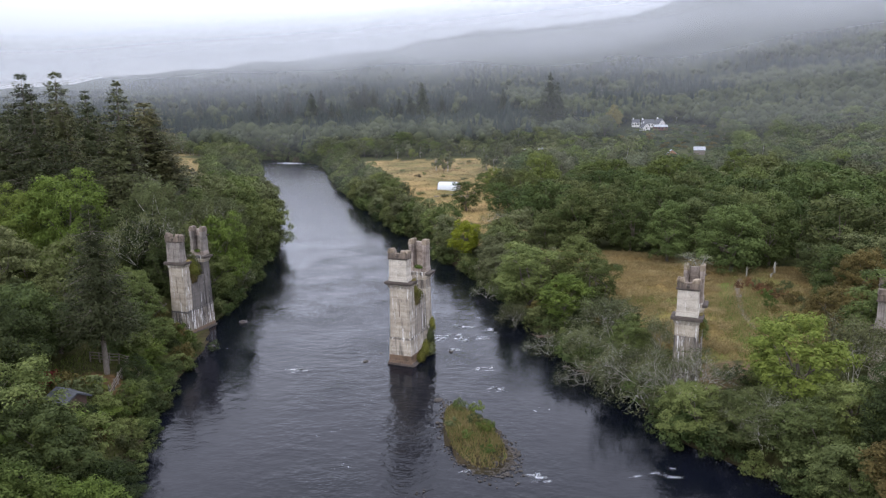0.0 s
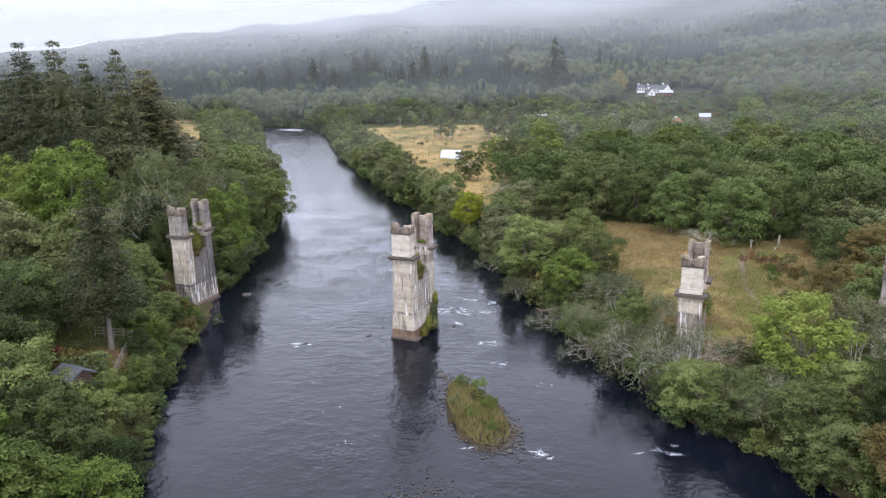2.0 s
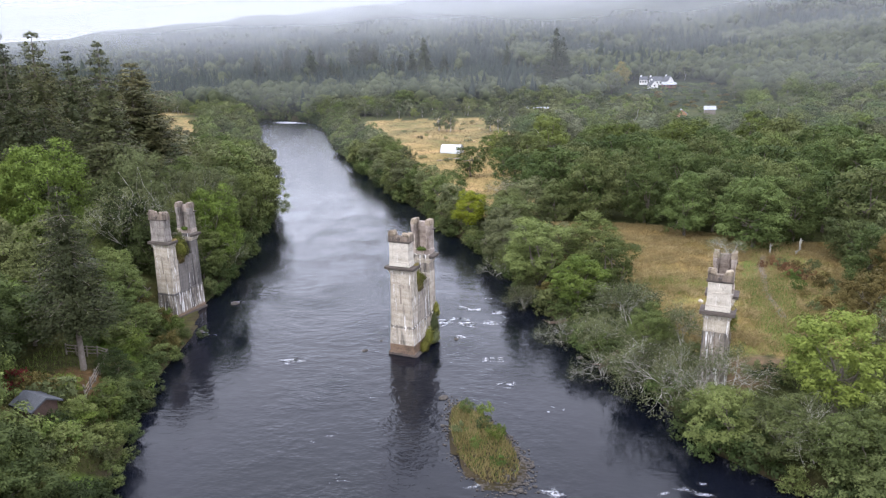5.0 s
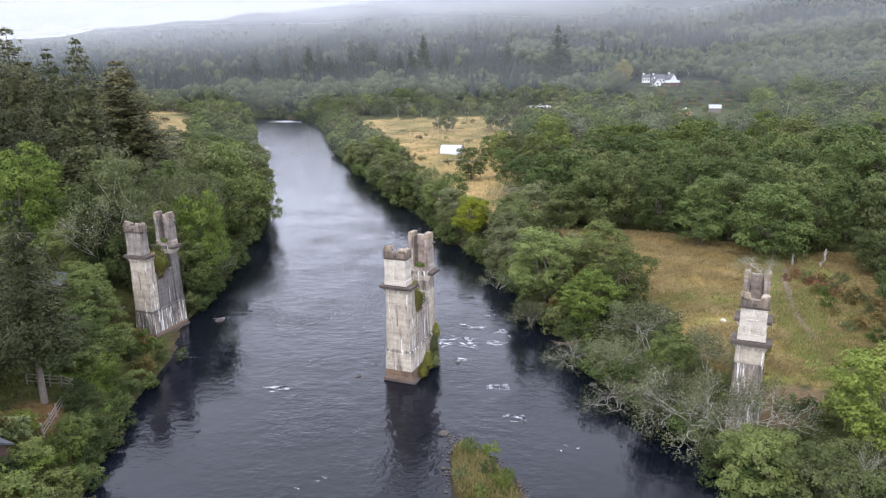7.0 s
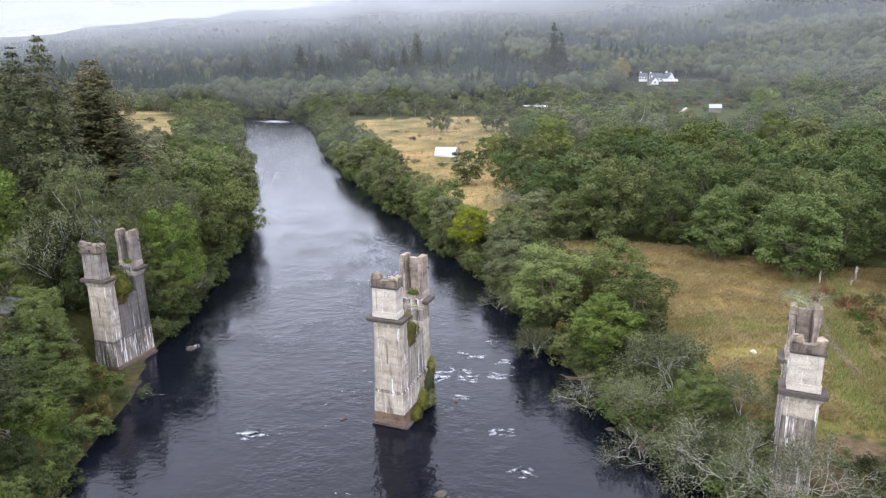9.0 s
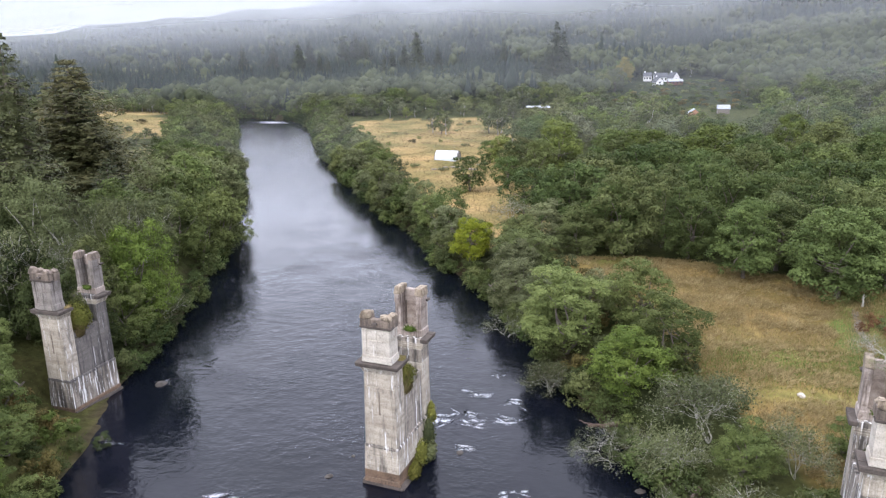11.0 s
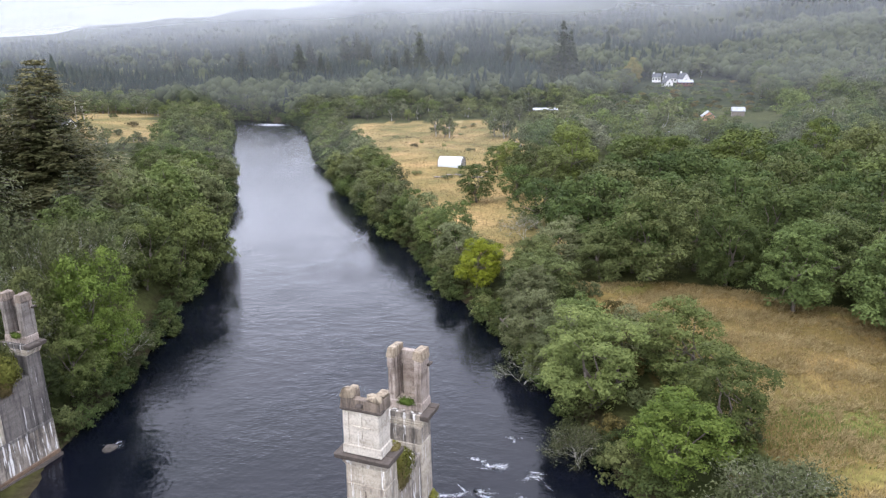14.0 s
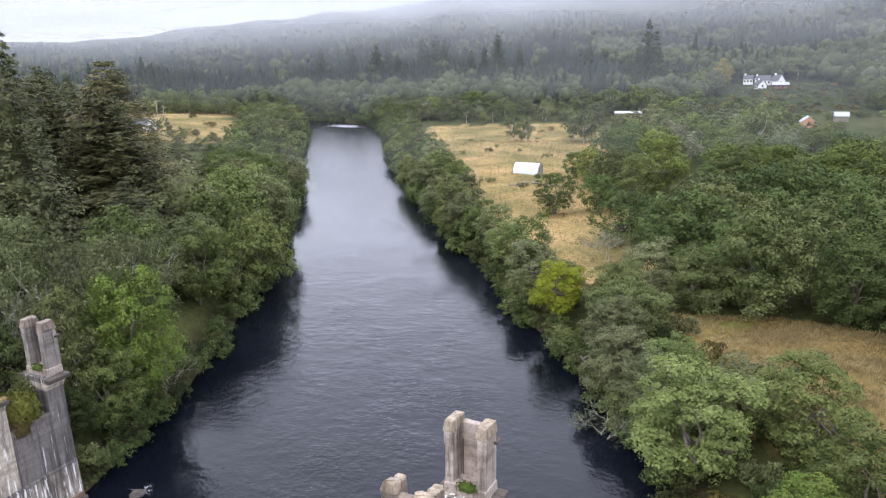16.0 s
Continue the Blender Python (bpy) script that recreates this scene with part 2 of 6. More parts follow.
L_HOLLY = foliage("dark_bank_leaves", (0.025, 0.036, 0.012), (0.098, 0.122, 0.037))
L_YEW = foliage("dark_spruce_needles", (0.019, 0.027, 0.011), (0.080, 0.090, 0.036), 0.6, 0.12)
L_GREENGRASS = foliage("green_grass", (0.05, 0.08, 0.015), (0.17, 0.21, 0.05))


def ground_material():
    m, n, l, s = nodes_of("ground")
    g = n.new("ShaderNodeNewGeometry").outputs["Position"]
    at = n.new("ShaderNodeAttribute")
    at.attribute_name = "cover"
    f1 = noise_node(n, l, g, 0.10, 5)
    f2 = noise_node(n, l, g, 1.3, 6, 0.7)
    a = ramp(n, l, f1, [(0.3, (0.62, 0.70, 0.55)), (0.7, (1.25, 1.15, 1.0))])
    b = ramp(n, l, f2, [(0.3, (0.50, 0.52, 0.48)), (0.7, (1.3, 1.28, 1.2))])
    c = mix(n, l, 1.0, at.outputs["Color"], a, "MULTIPLY")
    c = mix(n, l, 1.0, c, b, "MULTIPLY")
    l.new(c, s.inputs["Base Color"])
    s.inputs["Roughness"].default_value = 0.95
    s.inputs["Specular IOR Level"].default_value = 0.1
    bump(n, l, f2, 0.8, 0.25, s)
    return m


def water_material():
    m, n, l, s = nodes_of("river_water")
    g = n.new("ShaderNodeNewGeometry").outputs["Position"]
    f0 = noise_node(n, l, g, 0.05, 3)
    c = ramp(n, l, f0, [(0.35, (0.002, 0.003, 0.006)), (0.7, (0.006, 0.007, 0.012))])
    l.new(c, s.inputs["Base Color"])
    s.inputs["IOR"].default_value = 1.333
    s.inputs["Specular IOR Level"].default_value = 0.42
    turn = n.new("ShaderNodeMapping")
    turn.inputs["Rotation"].default_value = (0, 0, radians(18))
    turn.inputs["Scale"].default_value = (0.9, 1.15, 1)
    l.new(g, turn.inputs["Vector"])
    w1 = noise_node(n, l, turn.outputs[0], 0.9, 2, 0.5)
    w2 = noise_node(n, l, turn.outputs[0], 2.6, 3, 0.6)
    w3 = noise_node(n, l, g, 0.09, 2)
    calm = ramp(n, l, w3, [(0.35, (0.25, 0.25, 0.25)), (0.65, (1, 1, 1))])
    amp = n.new("ShaderNodeMath")
    amp.operation = "MULTIPLY"
    l.new(calm, amp.inputs[0])
    l.new(w2, amp.inputs[1])
    tot = n.new("ShaderNodeMath")
    tot.operation = "MULTIPLY_ADD"
    l.new(w1, tot.inputs[0])
    tot.inputs[1].default_value = 1.1
    l.new(amp.outputs[0], tot.inputs[2])
    w4 = noise_node(n, l, turn.outputs[0], 4.5, 3, 0.6)
    fin = n.new("ShaderNodeMath")
    fin.operation = "MULTIPLY_ADD"
    l.new(w4, fin.inputs[0])
    fin.inputs[1].default_value = 0.16
    l.new(tot.outputs[0], fin.inputs[2])
    sep = n.new("ShaderNodeSeparateXYZ")
    l.new(g, sep.inputs[0])
    # broken water round the piers, calmer upstream
    reach = n.new("ShaderNodeMapRange")
    reach.interpolation_type = "SMOOTHSTEP"
    l.new(sep.outputs["Y"], reach.inputs["Value"])
    reach.inputs["From Min"].default_value = 90
    reach.inputs["From Max"].default_value = 190
    reach.inputs["To Min"].default_value = 1.0
    reach.inputs["To Max"].default_value = 0.2
    # ripples too fine to tell apart far up the river
    soft_ = n.new("ShaderNodeMapRange")
    soft_.interpolation_type = "SMOOTHSTEP"
    l.new(sep.outputs["Y"], soft_.inputs["Value"])
    for nm, v in (("From Min", 95), ("From Max", 230), ("To Min", 0.025), ("To Max", 0.21)):
        soft_.inputs[nm].default_value = v
    l.new(soft_.outputs[0], s.inputs["Roughness"])
    wave = n.new("ShaderNodeMath")
    wave.operation = "MULTIPLY"
    l.new(fin.outputs[0], wave.inputs[0])
    gust = n.new("ShaderNodeMath")
    gust.operation = "MULTIPLY"
    slick = noise_node(n, l, g, 0.13, 4, 0.6)
    l.new(ramp(n, l, slick, [(0.36, (0.30, 0.30, 0.30)), (0.62, (1, 1, 1))]), gust.inputs[0])
    l.new(reach.outputs[0], gust.inputs[1])
    l.new(gust.outputs[0], wave.inputs[1])
    # water sheltered by the banks lies calmer than the middle of the stream
    off = n.new("ShaderNodeMath")
    off.operation = "MULTIPLY_ADD"
    l.new(sep.outputs["Y"], off.inputs[0])
    off.inputs[1].default_value = 0.18
    l.new(sep.outputs["X"], off.inputs[2])
    mid = n.new("ShaderNodeMath")
    mid.operation = "SUBTRACT"
    l.new(off.outputs[0], mid.inputs[0])
    mid.inputs[1].default_value = 5.0
    side = n.new("ShaderNodeMath")
    side.operation = "ABSOLUTE"
    l.new(mid.outputs[0], side.inputs[0])
    lee = n.new("ShaderNodeMapRange")
    lee.interpolation_type = "SMOOTHSTEP"
    l.new(side.outputs[0], lee.inputs["Value"])
    for nm, v in (("From Min", 7), ("From Max", 17), ("To Min", 1.0), ("To Max", 0.45)):
        lee.inputs[nm].default_value = v
    still = n.new("ShaderNodeMath")
    still.operation = "MULTIPLY"
    l.new(wave.outputs[0], still.inputs[0])
    l.new(lee.outputs[0], still.inputs[1])
    bump(n, l, still.outputs[0], 1.0, 0.085, s)
    return m


def haze_material(name, low, high, z0, z1):
    """A see-through veil that paints mist and haze, its thickness growing from low at height z0 to high at z1, in
    drifting patches.
    """
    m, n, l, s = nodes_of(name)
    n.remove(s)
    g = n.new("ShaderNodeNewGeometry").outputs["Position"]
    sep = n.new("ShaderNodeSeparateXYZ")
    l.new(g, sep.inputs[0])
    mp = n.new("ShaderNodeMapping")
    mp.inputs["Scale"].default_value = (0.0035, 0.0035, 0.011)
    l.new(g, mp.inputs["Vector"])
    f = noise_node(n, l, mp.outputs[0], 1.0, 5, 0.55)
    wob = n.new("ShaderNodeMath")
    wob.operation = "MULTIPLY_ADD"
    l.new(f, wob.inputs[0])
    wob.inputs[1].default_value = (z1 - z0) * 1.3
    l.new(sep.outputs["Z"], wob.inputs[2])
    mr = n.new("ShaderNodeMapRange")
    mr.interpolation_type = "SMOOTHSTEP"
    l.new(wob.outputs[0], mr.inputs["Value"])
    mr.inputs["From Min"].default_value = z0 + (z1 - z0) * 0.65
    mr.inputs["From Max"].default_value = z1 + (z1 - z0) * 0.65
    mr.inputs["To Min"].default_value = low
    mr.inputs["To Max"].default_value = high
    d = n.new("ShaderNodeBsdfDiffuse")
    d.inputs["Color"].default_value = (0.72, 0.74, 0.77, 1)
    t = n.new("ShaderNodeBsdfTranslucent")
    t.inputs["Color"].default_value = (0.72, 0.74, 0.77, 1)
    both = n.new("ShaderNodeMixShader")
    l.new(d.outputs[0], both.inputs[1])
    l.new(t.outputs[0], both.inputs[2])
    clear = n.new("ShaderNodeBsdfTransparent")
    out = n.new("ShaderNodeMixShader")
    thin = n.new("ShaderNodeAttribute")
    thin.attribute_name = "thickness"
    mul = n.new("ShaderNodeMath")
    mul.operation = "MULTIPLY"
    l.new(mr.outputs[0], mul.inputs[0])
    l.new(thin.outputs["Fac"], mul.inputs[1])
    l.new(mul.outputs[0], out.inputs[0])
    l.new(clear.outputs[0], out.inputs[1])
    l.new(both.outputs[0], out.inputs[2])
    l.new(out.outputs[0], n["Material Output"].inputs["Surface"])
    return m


# ---- the lie of the land ----
LEFT_SHORE = [(-26, -150), (-25.5, 20), (-26, 45), (-27.5, 51), (-30, 62), (-30.5, 75), (-32.8, 84), (-33.5, 103), (-38, 134),
              (-48.5, 173), (-55, 200), (-67, 235), (-87, 303), (-97, 340), (-104, 362), (-118, 384), (-150, 398), (-400, 412)]
RIGHT_SHORE = [(62, -150), (34, 20), (27, 42), (21, 49), (19, 60), (14.5, 70), (11.5, 83), (9.5, 94), (6.5, 105), (2, 119), (-2.5, 129),
               (-6, 145), (-12, 158), (-22, 190), (-26, 200), (-39, 247), (-57, 322), (-64, 352), (-72, 378), (-86, 400), (-108, 418), (-160, 428), (-400, 446)]
NEAR_FIELD = [(14, 119), (27, 120), (38, 113), (47, 105), (64, 102), (60, 80), (48, 70), (40, 60), (32, 61), (25, 63), (23, 78), (18, 92)]
TRACK = [(48, 100), (42, 91), (38.3, 80.5), (36.5, 72), (34.5, 63)]
FAR_FIELD = [(-43, 345), (14, 350), (34, 320), (26, 262), (18, 215), (17, 180), (16, 150), (15, 127), (10, 124), (3, 134), (-5, 156), (-8, 170), (-12, 195), (-20, 232), (-34, 262)]
LEFT_FIELD = [(-150, 440), (-225, 450), (-235, 400), (-172, 275), (-112, 258), (-101, 275), (-112, 330), (-135, 345)]


def shore_distance(px, py, line):
    best = np.full(px.shape, 1e9)
    for (ax, ay), (bx, by) in zip(line, line[1:]):
        ux, uy = bx - ax, by - ay
        t = np.clip(((px - ax) * ux + (py - ay) * uy) / (ux * ux + uy * uy), 0, 1)
        best = np.minimum(best, np.hypot(px - ax - t * ux, py - ay - t * uy))
    return best


def inside(px, py, poly):
    hit = np.zeros(px.shape, bool)
    for (ax, ay), (bx, by) in zip(poly, poly[1:] + poly[:1]):
        if ay == by:
            continue
        cross = (ay > py) != (by > py)
        hit ^= cross & (px < (bx - ax) * (py - ay) / (by - ay) + ax)
    return hit


def smooth(a, b, v):
    t = np.clip((v - a) / (b - a), 0, 1)
    return t * t * (3 - 2 * t)


# bearing and height of the misty ridge
RIDGE = ([-60, -40, -29, -22, -14, -8, 0, 8, 14, 18, 25, 32, 45, 70], [68, 78, 95, 129, 158, 180, 219, 248, 262, 295, 390, 460, 520, 520])


def islet_axes(px, py):
    """Place on the islet: across and along it, 1 at its rim; it narrows upstream."""
    v = ((px - 2.2) * 0.276 - (py - 50.8) * 0.961) / 6.3
    return ((px - 2.2) * 0.961 + (py - 50.8) * 0.276) / (2.1 + 0.7 * np.clip(v, -1.4, 1.0)), v


def lie(px, py):
    """Ground height, distance from the water (negative in it), and whether on the left bank."""
    px, py = np.asarray(px, float), np.asarray(py, float)
    dl, dr = shore_distance(px, py, LEFT_SHORE), shore_distance(px, py, RIGHT_SHORE)
    wet = inside(px, py, LEFT_SHORE + RIGHT_SHORE[::-1])
    d = np.where(wet, -np.minimum(dl, dr), np.minimum(dl, dr))
    left = dl < dr
    z = np.where(left, 3.2 * smooth(0, 4.5, d) + 1.2 * smooth(4, 14, d) + 4.0 * smooth(15, 60, d), 1.6 * smooth(0, 3, d) + 1.5 * smooth(3, 12, d))
    z = np.where(wet, -np.where(py > 180, np.minimum(9.0, -d * 1.6), np.minimum(1.8, -d * 0.4)), z + 0.05)
    az, far = np.degrees(np.arctan2(px, py)), np.hypot(px, py)
    tall = np.interp(az, *RIDGE)
    rise = (np.clip(far - 300, 0, 1700) / 1700) ** 1.5
    wave = np.sin(px * 0.011 + 1.3) * np.cos(py * 0.009) + 0.6 * np.sin(px * 0.027 + py * 0.021)
    z = z + np.where(wet | (py < 0), 0, tall * rise * (1 + 0.06 * wave))
    z = z + np.where(wet, 0, 0.25 * np.sin(px * 0.35 + 0.7 * np.sin(py * 0.2)) * np.sin(py * 0.31) * smooth(2, 10, d))
    across, along = islet_axes(px, py)
    k = across ** 2 + along ** 2
    z = np.where(wet & (k < 1.9), np.maximum(z, 0.95 * np.exp(-k ** 3) - 0.15), z)
    z = np.where(left & ~wet, 0.12 + (z - 0.12) * (0.08 + 0.92 * smooth(3.6, 7.0, np.hypot(px + 33.2, py - 80.8))), z)
    return z, d, left


def zat(x, y):
    return float(lie(np.array([x]), np.array([y]))[0][0])


def spread(lo, hi, a, b, step, grow):
    """Grid lines: even between a and b, widening outwards to lo and hi."""
    mid = list(np.arange(a, b + step, step))
    up, down = [mid[-1]], [mid[0]]
    s = step
    while up[-1] < hi:
        s *= grow
        up.append(up[-1] + s)
    s = step
    while down[-1] > lo:
        s *= grow
        down.append(down[-1] - s)
    return np.array(down[:0:-1] + mid + up[1:])


def mesh_from(name, verts, faces, material=None, smooth_shade=False):
    me = bpy.data.meshes.new(name)
    verts = np.asarray(verts, np.float32).reshape(-1, 3)
    faces = np.asarray(faces, np.int32)
    k = faces.shape[1]
    me.vertices.add(len(verts))
    me.vertices.foreach_set("co", verts.ravel())
    me.loops.add(faces.size)
    me.loops.foreach_set("vertex_index", faces.ravel())
    me.polygons.add(len(faces))
    me.polygons.foreach_set("loop_start", np.arange(0, faces.size, k, dtype=np.int32))
    if smooth_shade:
        me.polygons.foreach_set("use_smooth", np.ones(len(faces), bool))
    me.update(calc_edges=True)
    if material:
        me.materials.append(material)
    return me


gx = spread(-2600, 2600, -62, 62, 1.1, 1.055)
gy = spread(-400, 4200, 26, 180, 1.1, 1.045)
GX, GY = np.meshgrid(gx, gy)
GZ, GD, GL = lie(GX, GY)
idx = np.arange(GX.size).reshape(GX.shape)
quads = np.stack([idx[:-1, :-1], idx[:-1, 1:], idx[1:, 1:], idx[1:, :-1]], -1).reshape(-1, 4)
me = mesh_from("ground", np.stack([GX, GY, GZ], -1), quads, ground_material(), True)
cover = np.zeros(GX.shape + (4,), np.float32)
cover[...] = (0.055, 0.062, 0.026, 1)
cover[np.hypot(GX, GY) > 390] = (0.035, 0.043, 0.022, 1)
cover[GL & (GD > 0) & (GY < 85)] = (0.062, 0.062, 0.026, 1)
for poly, tone in ((NEAR_FIELD, (0.185, 0.140, 0.060, 1)), (FAR_FIELD, (0.31, 0.25, 0.145, 1)), (LEFT_FIELD, (0.33, 0.23, 0.11, 1))):
    cover[inside(GX, GY, poly)] = tone
near = inside(GX, GY, NEAR_FIELD)
sweep = GY - 86 + 0.035 * (GX - 30) ** 2 + 2.2 * np.sin(GX * 0.23)
lush = (smooth(0.1, 0.7, np.sin(GX * 0.21 + 1.5 * np.sin(GY * 0.16)) * np.sin(GY * 0.19 + 1.2 * np.sin(GX * 0.13))) + np.exp(-(sweep / 2.2) ** 2) + 0.8 * np.exp(-((sweep + 9) / 1.6) ** 2))[..., None].clip(0, 1)
russet = smooth(0.0, 0.8, np.sin(GX * 0.37 + 2.0 * np.sin(GY * 0.11)) * np.sin(GY * 0.31 + 1))[..., None]
cover[near] = ((cover * (1 - russet) + np.array((0.29, 0.205, 0.095, 1)) * russet) * (1 - 0.7 * lush) + np.array((0.165, 0.185, 0.062, 1)) * 0.7 * lush)[near]
# rough pasture: tawny ground with greener and browner patches, and worn uneven edges
rough_ = inside(GX + 2.5 * np.sin(GY * 0.35), GY + 2.5 * np.sin(GX * 0.5), FAR_FIELD) | inside(GX, GY, LEFT_FIELD)
tint = (0.5 + 0.5 * np.sin(GX * 0.16 + 1.7 * np.sin(GY * 0.07)) * np.sin(GY * 0.11 + 0.8 * np.sin(GX * 0.2)))[..., None]
cover[rough_] = (np.array((0.33, 0.235, 0.125, 1)) * tint + np.array((0.16, 0.14, 0.062, 1)) * (1 - tint))[rough_]
track = near & (shore_distance(GX, GY, TRACK) < 0.6)
cover[near & (shore_distance(GX, GY, TRACK) < 2.8)] = (0.13, 0.16, 0.05, 1)
cover[track] = (0.15, 0.13, 0.075, 1)
cover[np.hypot(GX - 27.6, GY - 59.2) < 3.0] = (0.17, 0.12, 0.09, 1)
for cx, cy, cr in ((-43.5, 78.5, 3.6), (-34.4, 65, 2.4), (-52.6, 79, 4.8), (-25.6, 43.8, 2.4)):
    cover[(np.hypot(GX - cx, GY - cy) < cr) & (GD > 0.8)] = (0.13, 0.20, 0.045, 1)
cover[np.hypot((GX + 33.6) / 1.3, GY - 56.5) < 2.4] = (0.16, 0.10, 0.06, 1)
# Bank strips darkened for the shade under overhanging trees, put into the ground colour.
cover[(GD < 2.2) & (GY > 84)] = (0.045, 0.038, 0.024, 1)
cover[(GD < 1.6) & ~GL] = (0.045, 0.038, 0.024, 1)
cover[(GD < 0.6)] = (0.06, 0.05, 0.035, 1)
cover[np.hypot(*islet_axes(GX, GY)) < 1.5] = (0.05, 0.04, 0.028, 1)
attr = me.color_attributes.new("cover", "FLOAT_COLOR", "POINT")
attr.data.foreach_set("color", cover.ravel())
tagged(new("ground", me), "riverbanks, rough fields and wooded hillsides", "ground", kind="structure")

wx, wy = np.meshgrid(np.linspace(-420, 70, 50), np.linspace(-160, 470, 64))
wi = np.arange(wx.size).reshape(wx.shape)
wq = np.stack([wi[:-1, :-1], wi[:-1, 1:], wi[1:, 1:], wi[1:, :-1]], -1).reshape(-1, 4)
tagged(new("water", mesh_from("water", np.stack([wx, wy, wx * 0], -1), wq, water_material(), True)),
       "dark peaty river rippling under a grey sky", "river", kind="structure")


def haze_veil(radius, over, material):
    """A curved see-through veil standing in for mist and haze; it follows the ridge and thins out above it."""
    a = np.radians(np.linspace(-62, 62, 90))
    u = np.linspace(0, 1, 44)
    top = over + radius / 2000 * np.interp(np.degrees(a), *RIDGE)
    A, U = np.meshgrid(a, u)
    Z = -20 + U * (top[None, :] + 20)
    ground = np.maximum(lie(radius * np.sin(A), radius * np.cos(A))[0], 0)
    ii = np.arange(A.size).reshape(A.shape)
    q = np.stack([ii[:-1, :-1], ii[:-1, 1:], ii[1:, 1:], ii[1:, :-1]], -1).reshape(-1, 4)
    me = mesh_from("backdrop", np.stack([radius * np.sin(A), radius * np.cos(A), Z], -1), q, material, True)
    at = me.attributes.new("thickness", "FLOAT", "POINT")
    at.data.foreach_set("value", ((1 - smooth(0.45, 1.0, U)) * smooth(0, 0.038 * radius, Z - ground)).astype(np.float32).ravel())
    return tagged(new("backdrop", me), "see-through veil that paints mist and haze over the hillside", "mist", kind="structure")


# Seven nested shells pale the land with distance, in place of hazy air.
haze_veil(215, 12, haze_material("mist_thin", 0.05, 0.07, 6, 40))
haze_veil(400, 25, haze_material("mist_drift", 0.09, 0.13, 15, 70))
haze_veil(640, 50, haze_material("mist_near", 0.11, 0.25, 40, 120))
haze_veil(880, 80, haze_material("mist_mid", 0.24, 0.50, 50, 130))
haze_veil(1150, 100, haze_material("mist_far", 0.26, 0.62, 50, 140))
haze_veil(1500, 120, haze_material("mist_cloud", 0.50, 0.74, 50, 150))
haze_veil(1950, 140, haze_material("mist_back", 0.74, 0.88, 60, 200))


# ---- plants ----
rng = np.random.default_rng(7)


def unit(v):
    return v / np.maximum(np.linalg.norm(v, axis=-1, keepdims=True), 1e-9)


ICO_V, ICO_F = None, None


def ico():
    global ICO_V, ICO_F
    if ICO_V is None:
        b = bmesh.new()
        bmesh.ops.create_icosphere(b, subdivisions=1, radius=1)
        b.verts.ensure_lookup_table()
        ICO_V = np.array([v.co[:] for v in b.verts])
        ICO_F = np.array([[v.index for v in f.verts] for f in b.faces])
        b.free()
    return ICO_V, ICO_F


def leaf_quads(p, nrm, size, rg, slim=0.55):
    """Bent diamond leaves at p, facing nrm: two triangles each."""
    k = len(p)
    t = unit(np.cross(nrm, rg.normal(size=(k, 3))))
    s = np.cross(nrm, t)
    size = np.asarray(size).reshape(-1, 1) * rg.uniform(0.65, 1.35, (k, 1))
    bend = nrm * size * 0.18
    v = np.stack([p - t * size * 0.5 - bend, p + s * size * slim * 0.5, p + t * size * 0.5 - bend, p - s * size * slim * 0.5], 1)
    base = np.arange(k)[:, None] * 4
    f = np.concatenate([base + [0, 1, 3], base + [1, 2, 3]], 0)
    return v.reshape(-1, 3), f


def leaf_tris(p, nrm, size, rg, slim=0.62):
    """Single-triangle leaves at p, facing nrm."""
    k = len(p)
    t = unit(np.cross(nrm, rg.normal(size=(k, 3))))
    s = np.cross(nrm, t)
    size = np.asarray(size).reshape(-1, 1) * rg.uniform(0.6, 1.4, (k, 1))
    v = np.stack([p + t * size * 0.6, p - t * size * 0.4 + s * size * slim * 0.5, p - t * size * 0.4 - s * size * slim * 0.5], 1)
    return v.reshape(-1, 3), np.arange(k * 3).reshape(-1, 3)


def join(pieces):
    vs, fs, o = [], [], 0
    for v, f in pieces:
        vs.append(np.asarray(v).reshape(-1, 3))
        fs.append(np.asarray(f) + o)
        o += len(vs[-1])
    return np.concatenate(vs), np.concatenate(fs)


def tube(points, radii, sides=5):
    """A tapered limb through the points, as triangles."""
    pts = np.asarray(points, float)
    d = unit(np.gradient(pts, axis=0))
    ref = np.where(np.abs(d[:, 2:3]) > 0.9, [[1.0, 0, 0]], [[0, 0, 1.0]])
    a = unit(np.cross(d, ref))
    b = np.cross(d, a)
    th = np.linspace(0, 2 * np.pi, sides, endpoint=False)
    ring = pts[:, None] + np.asarray(radii)[:, None, None] * (a[:, None] * np.cos(th)[None, :, None] + b[:, None] * np.sin(th)[None, :, None])
    n = len(pts)
    f = []
    for i in range(n - 1):
        for j in range(sides):
            p, q = i * sides + j, i * sides + (j + 1) % sides
            f += [[p, q, q + sides], [p, q + sides, p + sides]]
    return ring.reshape(-1, 3), np.array(f)


def limb(a, b, r0, r1, rg, steps=4, wob=0.08):
    a, b = np.asarray(a, float), np.asarray(b, float)
    t = np.linspace(0, 1, steps)[:, None]
    p = a + (b - a) * t + rg.normal(size=(steps, 3)) * wob * np.linalg.norm(b - a) * np.sin(np.pi * t)
    return tube(p, np.linspace(r0, r1, steps), 5)


